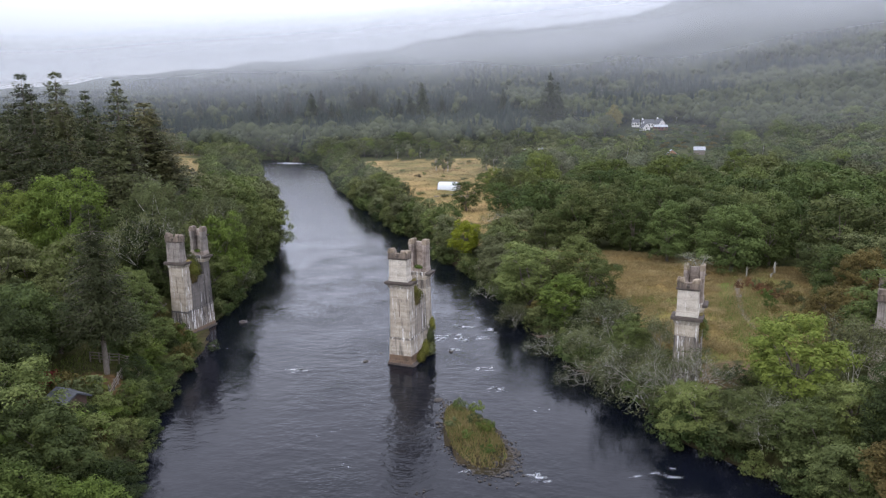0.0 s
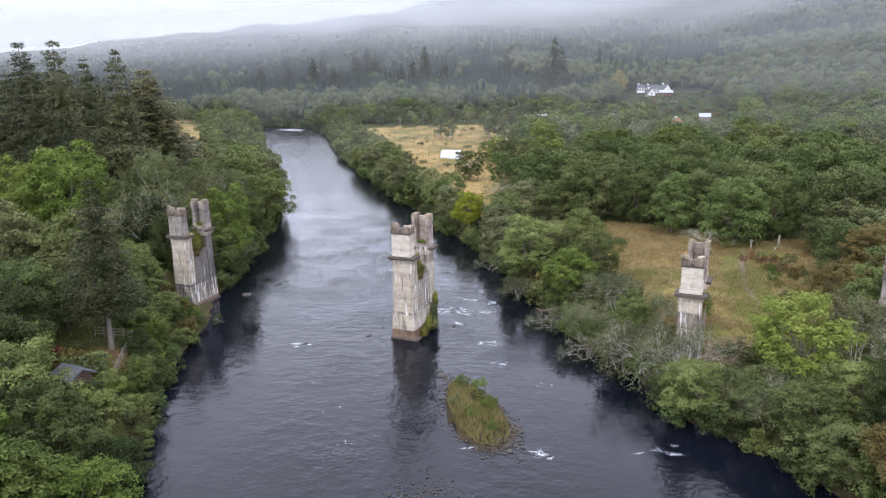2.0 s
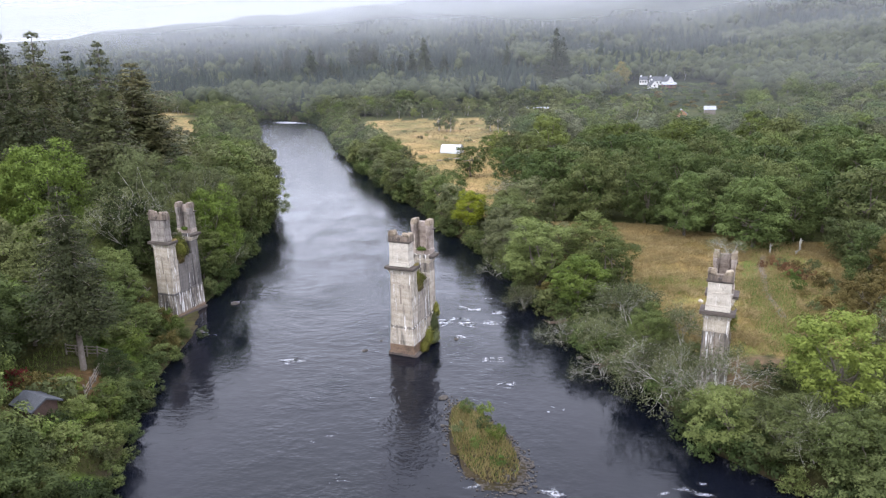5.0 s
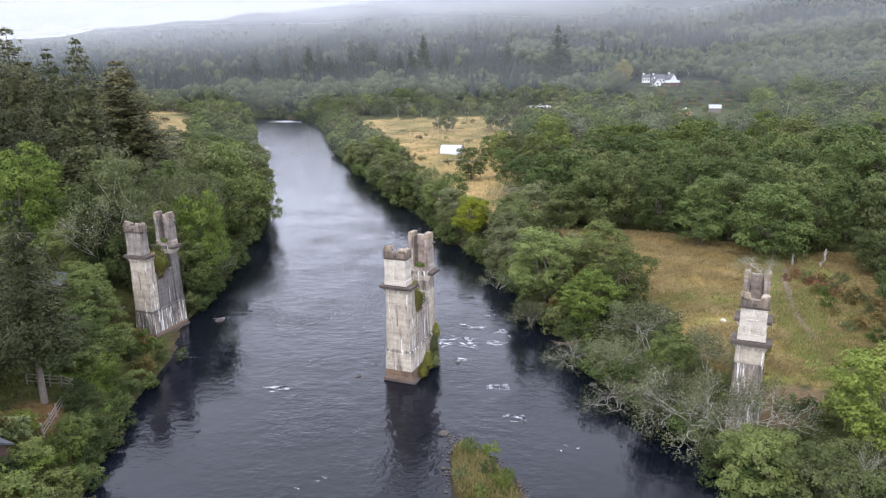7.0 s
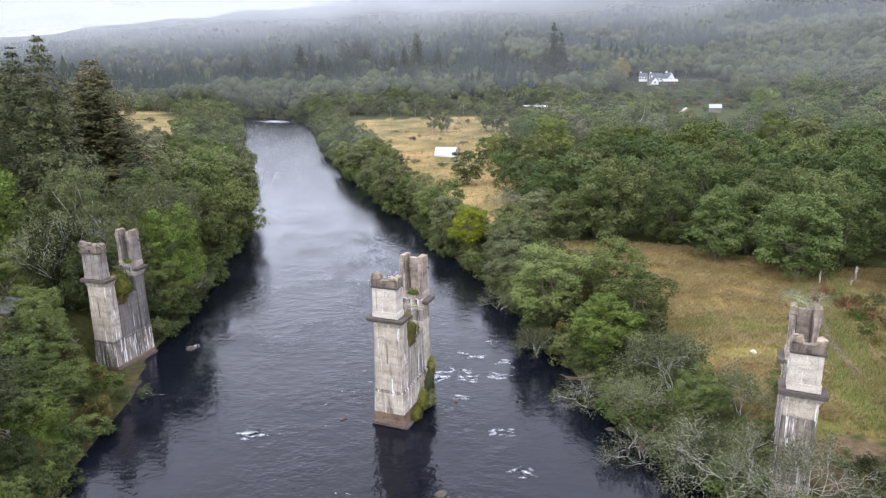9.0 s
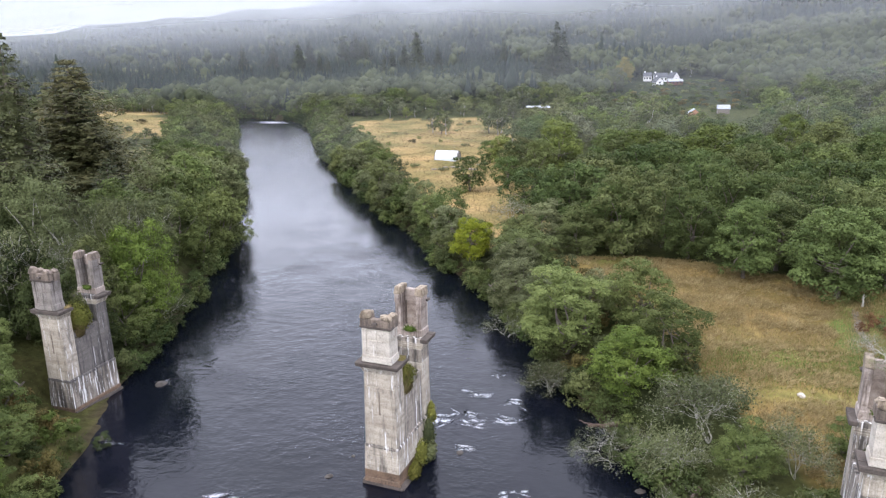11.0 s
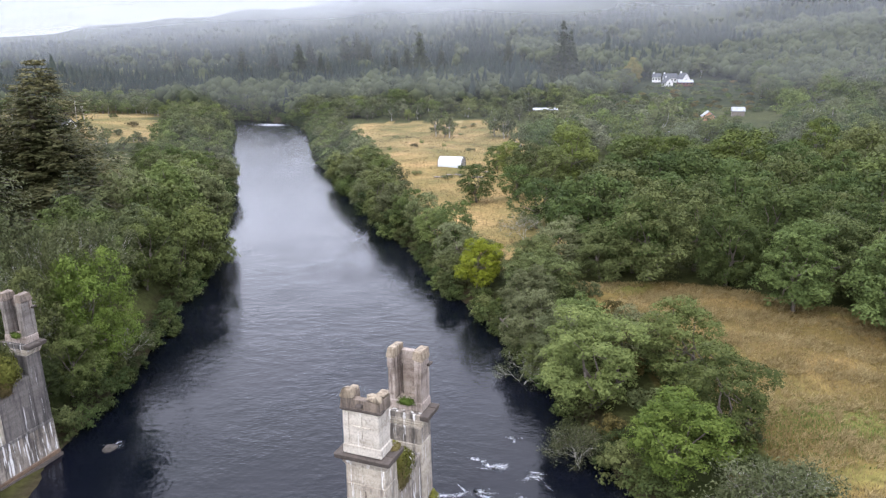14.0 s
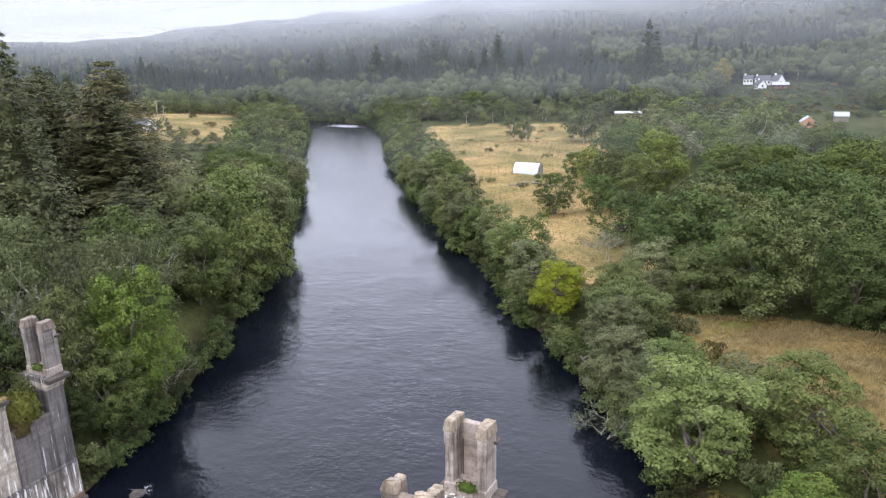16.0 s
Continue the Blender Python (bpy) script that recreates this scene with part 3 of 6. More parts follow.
def broadleaf(seed, leaves, size, height=10.0, radius=4.2, low=0.18, lobes=34, stems=1, spiky=0.0, core=True, bark=None, leafmat=None, puff=1.0):
    """Trunk and crown meshes of one broad-leaved tree."""
    rg = np.random.default_rng(seed)
    zc, hz = height * (0.38 + 0.60 * low), height * 0.66 * (1 - low)
    d = unit(rg.normal(size=(lobes, 3)) + [0, 0, 0.25])
    # boughs keep their distance from one another, which leaves dark gaps between
    for _ in range(12):
        push = d[:, None] - d[None]
        near_ = np.linalg.norm(push, axis=2, keepdims=True) + np.eye(lobes)[:, :, None] * 9
        d = unit(d + (push / near_ ** 3).sum(1) * 0.004)
    rad = rg.uniform(0.52, 0.78, (lobes, 1))
    lr = radius * rg.uniform(0.20, 0.36, lobes) * puff
    c = d * rad * [radius, radius, hz]
    c[:, 2] = np.where(c[:, 2] < 0, c[:, 2] * 0.66, c[:, 2])
    c[:, :2] *= rg.uniform(0.85, 1.15, (lobes, 2))
    c[:, 2] += zc
    c[:, 2] = np.minimum(c[:, 2], height - lr * 0.8)
    c[:, 2] = np.maximum(c[:, 2], low * height + lr * 0.5)
    # sprays of foliage round each bough
    k = 13
    sd = unit(rg.normal(size=(lobes * k, 3)) + [0, 0, 0.55])
    own = np.repeat(np.arange(lobes), k)
    sc = c[own] + sd * (lr[own] * rg.uniform(0.58, 0.92, lobes * k))[:, None] * [1.1, 1.1, 0.8]
    sr = lr[own] * rg.uniform(0.22, 0.42, lobes * k)
    pick = rg.choice(lobes * k, leaves * 2, p=sr ** 2 / np.sum(sr ** 2))
    ld = unit(rg.normal(size=(leaves * 2, 3)) + [0, 0, 0.7])
    p = sc[pick] + ld * (sr[pick] * (1 + rg.normal(size=leaves * 2) * (0.14 + spiky)))[:, None] * [1.12, 1.12, 0.88]
    keep = np.ones(len(p), bool)
    for i in range(lobes):
        keep &= np.linalg.norm((p - c[i]) / [1.1, 1.1, 0.8], axis=1) > lr[i] * 0.50
    p, ld = p[keep][:leaves], ld[keep][:leaves]
    nrm = unit(ld * 0.8 + unit(p - c[own[pick[keep][:leaves]]]) * 0.5 + [0, 0, 0.30] + rg.normal(size=p.shape) * 0.40)
    pieces = [leaf_tris(p, nrm, size, rg)]
    if core:
        iv, jf = ico()
        for i in range(lobes):
            pieces.append((c[i] + iv * lr[i] * rg.uniform(0.18, 0.34, (len(iv), 1)) * [1, 1, 0.8], jf))
    v, f = join(pieces)
    crown = mesh_from("crown", v, f, leafmat)
    tp = []
    for s in range(stems):
        lean = rg.normal(size=2) * radius * (0.10 if stems == 1 else 0.35)
        top = np.array([lean[0], lean[1], zc])
        foot = np.array([rg.normal() * 0.15 * (stems > 1), rg.normal() * 0.15 * (stems > 1), -0.4])
        tp.append(limb(foot, top, height * 0.026 / stems ** 0.4, height * 0.012, rg, 6, 0.03))
        for i in rg.choice(lobes, 7 if stems == 1 else 4, replace=False):
            h = rg.uniform(0.45, 0.95)
            tp.append(limb(foot + (top - foot) * h, c[i], height * 0.010, height * 0.003, rg))
    tv, tf = join(tp)
    return mesh_from("trunk", tv, tf, bark or M_BARK), crown


def conifer(seed, whorls, arms, sprays, size, height=24.0, radius=4.6, low=0.08, leafmat=None, ragged=0.18, full=0.80, bark=None):
    """A spruce: straight trunk, drooping arms in whorls hung with needle sprays."""
    rg = np.random.default_rng(seed)
    pieces, wood = [], [tube([(0, 0, -0.5), (0, 0, height * 0.5), (0, 0, height * 0.99)], [height * 0.016, height * 0.010, 0.02], 6)]
    P, N, S = [], [], []
    for i in range(whorls):
        u = min(0.985, max(0.0, (i + rg.uniform(-0.9, 0.9)) / whorls))
        z = height * (low + (1 - low) * u)
        reach = radius * (1 - u) ** full * rg.uniform(1 - ragged, 1 + ragged) + 0.12
        k = max(4, int(arms * (1 - 0.45 * u)))
        for a in rg.uniform(0, 2 * np.pi) + np.arange(k) * 2 * np.pi / k + rg.normal(size=k) * 0.25:
            r = reach * rg.uniform(0.65, 1.15)
            lift = rg.normal() * 0.012 * height * (1 - 0.6 * u)
            out = np.array([np.cos(a), np.sin(a), 0])
            side = np.array([-np.sin(a), np.cos(a), 0])
            m = max(3, int(sprays * (0.35 + 0.65 * (1 - u))))
            t = np.sqrt(np.linspace(0.12, 1, m))
            sag = -0.30 * t * r + 0.24 * t ** 3 * r
            fan = rg.normal(size=(m, 1)) * 0.17 * r * (1.15 - 0.7 * t[:, None])
            p = out * (t * r)[:, None] + side * fan + np.array([0, 0, z])
            p[:, 2] += sag + lift + rg.normal(size=m) * (0.06 * r + 0.007 * height * (1 - 0.8 * u)) - np.abs(fan[:, 0]) * 0.25
            P.append(p)
            N.append(unit(np.array([0, 0, 0.7]) + out * 0.6 + rg.normal(size=(m, 3)) * 0.42))
            S.append(np.full(m, size * (0.55 + 0.45 * (1 - u))))
            if r > 1.4 and rg.random() < 0.5:
                wood.append(limb((0, 0, z), out * r * 0.9 + [0, 0, z - 0.20 * r], 0.05, 0.015, rg, 3, 0.03))
    pieces.append(leaf_tris(np.concatenate(P), np.concatenate(N), np.concatenate(S), rg, 0.55))
    for i in range(5):
        u = (i + 0.5) / 7
        iv, jf = ico()
        zz = height * (low + (1 - low) * u)
        pieces.append((iv * [radius * 0.28 * (1 - u) ** full + 0.05, radius * 0.28 * (1 - u) ** full + 0.05, height * 0.085] + [0, 0, zz], jf))
    v, f = join(pieces)
    wv, wf = join(wood)
    return mesh_from("trunk", wv, wf, bark or M_BARK), mesh_from("crown", v, f, leafmat or L_SPRUCE)


def bare(seed, height=9.0, spread_=0.5, depth=5, leaves=250, leafmat=None, stems=4, leaf=0.17, thick=0.0095):
    """A lichen-grey, nearly leafless tree of forking limbs, with sparse leaves."""
    rg = np.random.default_rng(seed)
    parts_, tips = [], []

    def fork(p, d, length, r, lev):
        q = p + d * length
        mid = (p + q) / 2 + rg.normal(size=3) * length * 0.07
        parts_.append(tube([p, mid, q], [r, r * 0.85, r * 0.66], 4 if lev < 3 else 3))
        if lev >= depth:
            tips.append(q)
            return
        for _ in range(3 if lev in (1, 2, 3) else 2):
            nd = unit(d + rg.normal(size=3) * spread_ + [0, 0, 0.10])
            fork(q, nd, length * rg.uniform(0.62, 0.86), r * 0.62, lev + 1)

    for s in range(stems):
        a = rg.uniform(0, 6.28)
        fork(np.array([0, 0, -0.2]), unit(np.array([np.cos(a) * 0.4, np.sin(a) * 0.4, 1])), height * 0.25, height * thick, 0)
    v, f = join(parts_)
    tips = np.array(tips)
    p = tips[rg.choice(len(tips), leaves)] + rg.normal(size=(leaves, 3)) * 0.28
    lv, lf = leaf_tris(p, unit(rg.normal(size=p.shape) + [0, 0, 0.6]), leaf, rg)
    return mesh_from("limbwork", v, f, M_PALE_BARK), mesh_from("crown", lv, lf, leafmat or L_WILLOW)


KINDS = {}
LABELS = {
    "alder": ("alder_tree", "mid-green alder with a full uneven crown", "tree"),
    "hazel": ("hazel_tree", "mid-green hazel with several stems and a ragged crown", "tree"),
    "oak": ("oak_tree", "dark green oak with a dense rounded crown", "tree"),
    "sycamore": ("sycamore_tree", "yellow-green sycamore with a broad domed crown", "tree"),
    "elm": ("elm_tree", "olive-green elm with a dense uneven crown", "tree"),
    "aspen": ("aspen_tree", "pale grey-green aspen with a soft thin crown", "tree"),
    "willow": ("willow_tree", "grey-green willow leaning over the riverbank", "tree"),
    "lime": ("ash_tree", "bright fresh-green broad-leaved tree in full leaf", "tree"),
    "gold": ("maple_tree", "yellow-green tree turning at the season's end", "tree"),
    "birch": ("birch_tree", "olive-green birch with a thin pale trunk", "tree"),
    "ochre": ("maple_tree", "large maple turning mustard yellow beside the houses", "tree"),
    "rust": ("rowan_tree", "rowan with leaves turning rusty brown", "tree"),
    "spruce": ("spruce_tree", "tall dark spruce with drooping tiered branches", "tree"),
    "pine": ("pine_tree", "tall dark pine standing above the misty woods", "tree"),
    "firm": ("spruce_tree", "dark dense spruce with a clear lower trunk", "tree"),
    "grand": ("sycamore_tree", "tall yellow-green sycamore in full leaf", "tree"),
    "plume": ("ash_tree", "tall pale olive ash with feathery leaf", "tree"),
    "holly": ("holly_tree", "dark green holly with a dense crown", "tree"),
    "drooper": ("spruce_tree", "broad olive spruce with long drooping browning boughs", "tree"),
    "larch": ("larch_tree", "conifer with browning olive needles in tiers", "tree"),
    "bare": ("dead_willow", "nearly leafless willow with lichen-grey branches", "tree"),
    "lichen": ("sallow_tree", "thinly leaved sallow with lichen-grey twigs showing through", "tree"),
    "thin": ("ash_sapling", "thinly leaved ash with bare grey upper limbs", "tree"),
    "bush": ("bush", "rounded green bush on the bank", "bush"),
    "bracken": ("bracken_clump", "low clump of olive bracken and bramble", "bush"),
    "dock": ("dock_clump", "clump of dock and bracken dried to reddish brown", "bush"),
    "sallow": ("sallow_bush", "olive-green sallow bush hanging over the water's edge", "bush"),
    "redbush": ("garden_shrub", "dark red ornamental garden shrub", "bush"),
    "hedge": ("garden_bush", "clipped bright green garden bush", "bush"),
}
NATIVE = {"drooper": (24, 4.6), "firm": (24, 4.6), "pine": (24, 4.6), "spruce": (24, 4.6), "larch": (24, 4.6), "bare": (9, 4.0), "lichen": (7, 3.6), "thin": (13, 3.6), "bush": (2.6, 1.7), "bracken": (1.3, 1.4), "dock": (1.3, 1.4),
          "sallow": (3.2, 2.4), "redbush": (2.6, 1.7), "hedge": (2.6, 1.7)}


def make_kinds():
    fine = dict(leaves=18000, size=0.20, core=False)
    rough_ = dict(leaves=7600, size=0.28, lobes=24, core=False, puff=1.15)
    far_ = dict(leaves=2600, size=0.44, lobes=14, puff=1.4, core=False)
    for i in range(3):
        KINDS.setdefault(("alder", 0), []).append(broadleaf(10 + i, leafmat=L_ALDER, spiky=0.04, stems=2, low=0.10, **fine))
        KINDS.setdefault(("hazel", 0), []).append(broadleaf(15 + i, leafmat=L_ALDER if i else L_BIRCH, spiky=0.07, stems=3, low=0.05, lobes=36, **fine))
        KINDS.setdefault(("elm", 0), []).append(broadleaf(22 + 3 * i, leafmat=L_ELM, lobes=38, low=0.0, spiky=0.04, **fine))
        KINDS.setdefault(("sycamore", 0), []).append(broadleaf(24 + 3 * i, leafmat=L_SYC, lobes=38, low=0.0, spiky=0.03, **fine))
        KINDS.setdefault(("oak", 0), []).append(broadleaf(20 + i, leafmat=L_OAK, lobes=38, low=0.0, **fine))
        KINDS.setdefault(("willow", 0), []).append(broadleaf(30 + i, leafmat=L_WILLOW, spiky=0.10, stems=3, low=0.06, **fine))
        for k, mt in (("hazel", L_BIRCH), ("lime", L_LIME), ("alder", L_ALDER), ("oak", L_OAK), ("willow", L_WILLOW), ("birch", L_BIRCH), ("sycamore", L_SYC), ("elm", L_ELM), ("aspen", L_ASPEN)):
            KINDS.setdefault((k, 1), []).append(broadleaf(40 + 7 * i + len(k), leafmat=mt, spiky=0.05, low=0.03, bark=M_PALE_BARK if k == "birch" else M_BARK, **rough_))
            KINDS.setdefault((k, 2), []).append(broadleaf(140 + 7 * i + len(k), leafmat=mt, spiky=0.05, low=0.10, bark=M_PALE_BARK if k == "birch" else M_BARK, **far_))
        KINDS.setdefault(("spruce", 0), []).append(conifer(60 + i, 56, 11, 44, 0.42, full=0.66, ragged=0.30))
        KINDS.setdefault(("spruce", 1), []).append(conifer(70 + i, 24, 9, 8, 1.35, full=0.7))
    for i in range(2):
        KINDS.setdefault(("birch", 0), []).append(broadleaf(80 + i, leafmat=L_BIRCH, spiky=0.10, radius=3.6, low=0.2, bark=M_PALE_BARK, **fine))
        KINDS.setdefault(("lime", 0), []).append(broadleaf(84 + i, leafmat=L_LIME, lobes=32, **fine))
        KINDS.setdefault(("gold", 0), []).append(broadleaf(87 + i, leafmat=L_GOLD, **fine))
        KINDS.setdefault(("rust", 0), []).append(broadleaf(90 + i, leafmat=L_RUST, spiky=0.06, **fine))
        KINDS.setdefault(("larch", 0), []).append(conifer(94 + i, 40, 15, 24, 0.75, leafmat=L_LARCH, full=0.58))
        KINDS.setdefault(("bare", 0), []).append(bare(97 + i, 9, 0.60, 6, 3200, stems=3))
        KINDS.setdefault(("lichen", 0), []).append(bare(104 + i, 7, 0.62, 6, 6000, L_WILLOW, stems=3, leaf=0.17))
        KINDS.setdefault(("thin", 0), []).append(bare(100 + i, 13, 0.36, 5, 12000, L_WILLOW, 3, leaf=0.22))
        small = dict(height=2.6, radius=1.7, low=0.0, lobes=14, stems=1)
        KINDS.setdefault(("bush", 0), []).append(broadleaf(110 + i, 2600, 0.135, leafmat=(L_ALDER, L_HOLLY)[i], spiky=0.08, **small))
        KINDS.setdefault(("hedge", 0), []).append(broadleaf(113 + i, 2600, 0.13, leafmat=L_LIME, spiky=0.05, **small))
    for i, mt in enumerate((L_ALDER, L_ELM, L_HOLLY, L_OAK)):
        KINDS.setdefault(("sallow", 0), []).append(broadleaf(130 + i, 2200, 0.19, leafmat=mt, height=3.2, radius=2.4, low=-0.12, lobes=13, stems=1, spiky=0.10))
    KINDS[("firm", 0)] = [conifer(66, 52, 13, 60, 0.36, low=0.26, full=0.62, leafmat=L_YEW, ragged=0.34, bark=M_GREYWOOD)]
    KINDS[("grand", 0)] = [broadleaf(24, 26000, 0.165, leafmat=L_LIME, lobes=46, low=0.02, spiky=0.05, core=False)]
    KINDS[("plume", 0)] = [broadleaf(81, 20000, 0.15, leafmat=L_BIRCH, lobes=44, low=0.12, spiky=0.14, stems=3, bark=M_PALE_BARK, core=False)]
    KINDS[("ochre", 0)] = [broadleaf(151, 3000, 0.42, leafmat=foliage("mustard_leaves", (0.10, 0.085, 0.022), (0.27, 0.215, 0.06)), lobes=16, puff=1.35, core=False)]
    KINDS[("pine", 0)] = [conifer(160 + i, 34, 12, 24, 1.0, full=0.7, leafmat=L_YEW, ragged=0.35) for i in range(3)]
    KINDS[("dock", 0)] = [broadleaf(126, 900, 0.15, leafmat=foliage("dried_bracken", (0.10, 0.05, 0.025), (0.26, 0.14, 0.065)), height=1.3, radius=1.4, low=0.0, lobes=9, spiky=0.12)]
    KINDS[("holly", 0)] = [broadleaf(26 + 3 * i, 17000, 0.195, leafmat=L_HOLLY, lobes=34, low=0.0, spiky=0.05, core=False) for i in range(3)]
    KINDS[("drooper", 0)] = [conifer(67 + i, 46, 17, 60, 0.44, low=0.04, full=0.62, leafmat=L_DROOP, ragged=0.3) for i in range(2)]
    KINDS[("redbush", 0)] = [broadleaf(116, 700, 0.26, leafmat=foliage("dark_red_leaves", (0.06, 0.012, 0.012), (0.20, 0.04, 0.03)), height=2.6, radius=1.7, low=0.0, lobes=10, stems=1)]
    for i, mt in enumerate((L_BIRCH, L_RUST, L_GREENGRASS)):
        KINDS.setdefault(("bracken", 0), []).append(broadleaf(120 + i, 1000, 0.15, leafmat=mt, height=1.3, radius=1.4, low=0.0, lobes=9, stems=1, spiky=0.12))


make_kinds()
PLANTED = []
LOW = ("bush", "bracken", "dock", "sallow", "hedge", "redbush")  # leafy to the ground, no stem to be seen


def plant(kind, x, y, height, radius, group="", fine=None, z=None, tilt=0.0):
    """One plant with its trunk and crown; far ones take the coarser mesh."""
    lod = 0 if (y < 124 and abs(x) < 56) or (kind in ('spruce', 'larch') and y < 175 and x > -95) else (1 if y < 235 else 2)
    if fine is not None:
        lod = 0 if fine else 1
    if (kind, lod) not in KINDS:
        lod = min((q for k, q in KINDS if k == kind), key=lambda q: abs(q - lod))
    stock = KINDS[(kind, lod)]
    wood, crown = stock[int(rng.integers(len(stock)))]
    name, label, cat = LABELS[kind]
    h0, r0 = NATIVE.get(kind, (10, 4.2))
    root = new(name)
    for part_name, data in ((wood.name.split(".")[0], wood), ("crown", crown))[1 if kind in LOW else 0:]:
        o = new(part_name, data)
        o.parent = root
    zg, dg, _ = lie(np.array([x, x + 0.5, x]), np.array([y, y, y + 0.5]))
    zz = float(zg[0]) if z is None else z
    m = pose(x, y, zz - 0.05, rng.normal() * 2 + tilt, rng.normal() * 2, 0)
    if kind in ("alder", "hazel", "willow", "birch", "bare", "lichen") and 0 < dg[0] < 4.5 and height > 4:
        # bank trees lean out over the water
        out = Vector((dg[0] - dg[1], dg[0] - dg[2], 0)).normalized()
        m = m @ Matrix.Rotation(radians(rng.uniform(4, 14) * (1 - dg[0] / 7)), 4, Vector((0, 0, 1)).cross(out))
    root.matrix_basis = m @ pose(0, 0, 0, 0, 0, rng.uniform(0, 360)) @ Matrix.Diagonal((radius / r0, radius / r0, height / h0, 1))
    PLANTED.append((x, y, radius))
    return tagged(root, label, cat, group)


def clear_of(x, y, gap):
    return all((x - a) ** 2 + (y - b) ** 2 > (gap * (r + 3)) ** 2 for a, b, r in PLANTED[:70])


def zone(poly, spacing, kinds, hs, ratio, group, avoid=(), shore=1.5, seed=0, fine=None, dense=False):
    """Fill a stretch of land with trees at about that spacing."""
    rg = np.random.default_rng(seed)
    xs, ys = [p[0] for p in poly], [p[1] for p in poly]
    n = 0
    for x in np.arange(min(xs), max(xs), spacing):
        for y in np.arange(min(ys), max(ys), spacing):
            px, py = x + rg.uniform(-0.42, 0.42) * spacing, y + rg.uniform(-0.42, 0.42) * spacing
            kind, h, rr = kinds[int(rg.integers(len(kinds)))], rg.uniform(*hs), rg.uniform(0.85, 1.15)
            ax, ay = np.array([px]), np.array([py])
            if not inside(ax, ay, poly)[0] or any(inside(ax, ay, q)[0] for q in avoid):
                continue
            if abs(px) > 30 + 0.74 * (py + 10) or lie(ax, ay)[1][0] < shore or not (dense or clear_of(px, py, 0.55)):
                continue
            if px < -30 and py > 165 and kind not in ('spruce', 'larch'):
                h *= 0.72
            plant(kind, px, py, h, h * ratio * rr, group, fine)
            n += 1
    return n


# single trees and shrubs that stand out
G = "trees along the river"
for kind, x, y, h, r in (
        ("alder", 11.8, 91, 9.8, 5.4), ("gold", 3.0, 120.5, 8.6, 3.4), ("willow", 8.0, 104, 7.5, 3.8), ("lime", 15.0, 78.5, 7.2, 4.0),
        ("lichen", 19.6, 71.5, 6.2, 4.4), ("alder", 20.5, 66, 5.2, 2.6), ("lichen", 16.4, 68.5, 5.0, 3.2), ("bare", 20.0, 57.0, 8.5, 4.4), ("bare", 21.6, 54.8, 6.5, 3.2), ("lichen", 17.6, 60.0, 6.2, 3.6), ("bare", 15.2, 63.0, 4.6, 2.8), ("bare", 27.0, 45.5, 6.0, 3.2),
        ("alder", 21.6, 49.5, 6.2, 3.4), ("lime", 30.5, 50.0, 9.6, 4.8), ("elm", 24.8, 47.0, 5.6, 3.2)):
    plant(kind, x, y, h, r, G)
for kind, x, y, h, r in (
        ("holly", 28.5, 43.0, 6.0, 3.4), ("elm", 29.5, 38.5, 5.2, 3.2), ("holly", 34.5, 36, 5.5, 3.4), ("rust", 43, 67, 7.0, 3.4), ("rust", 51, 76.5, 9.5, 3.4),
        ("alder", 48, 62, 8.5, 4.0), ("lichen", 37.0, 52, 8.5, 4.0), ("oak", 4.3, 171.5, 9.2, 4.4),
        ("willow", 10.2, 99, 6.5, 3.2), ("lichen", 9.4, 83.5, 4.6, 2.8), ("alder", 27.5, 66.5, 4.4, 1.8), ("lichen", 23.6, 66.0, 4.8, 2.8), ("bare", 12.6, 72.0, 4.0, 2.6), ("bare", 6.4, 98.0, 4.5, 2.8), ("bare", 23.4, 54.2, 7.5, 3.2)):
    plant(kind, x, y, h, r, G)
G = "trees of the wooded garden bank"
for kind, x, y, h, r in (
        ("spruce", -58, 115, 30, 7.6), ("drooper", -71, 157, 27, 12.0), ("drooper", -65, 145, 22, 11.0), ("drooper", -85, 150, 25, 11.0), ("larch", -79, 152, 23, 7.2), ("spruce", -64, 148, 22, 7.0), ("spruce", -50, 124, 13, 5.4), ("spruce", -70, 116, 31, 7.4),
        ("spruce", -76, 119, 30, 7.2), ("spruce", -82, 112, 30, 7.4), ("spruce", -66, 104, 27, 7.0), ("spruce", -74, 137, 28, 7.4),
        ("firm", -34.4, 58.4, 17.5, 3.7), ("grand", -56, 93, 18.5, 7.2), ("grand", -63, 92, 15.5, 5.5), ("plume", -43.5, 94, 17.0, 5.0), ("bare", -44.5, 89.5, 14.5, 5.2), ("bare", -39.6, 90.5, 14, 3.4), ("thin", -38.5, 101, 16, 3.4), ("bare", -34.6, 102, 6.0, 2.8), ("plume", -39, 102, 13, 3.2)):
    plant(kind, x, y, h, r, G)
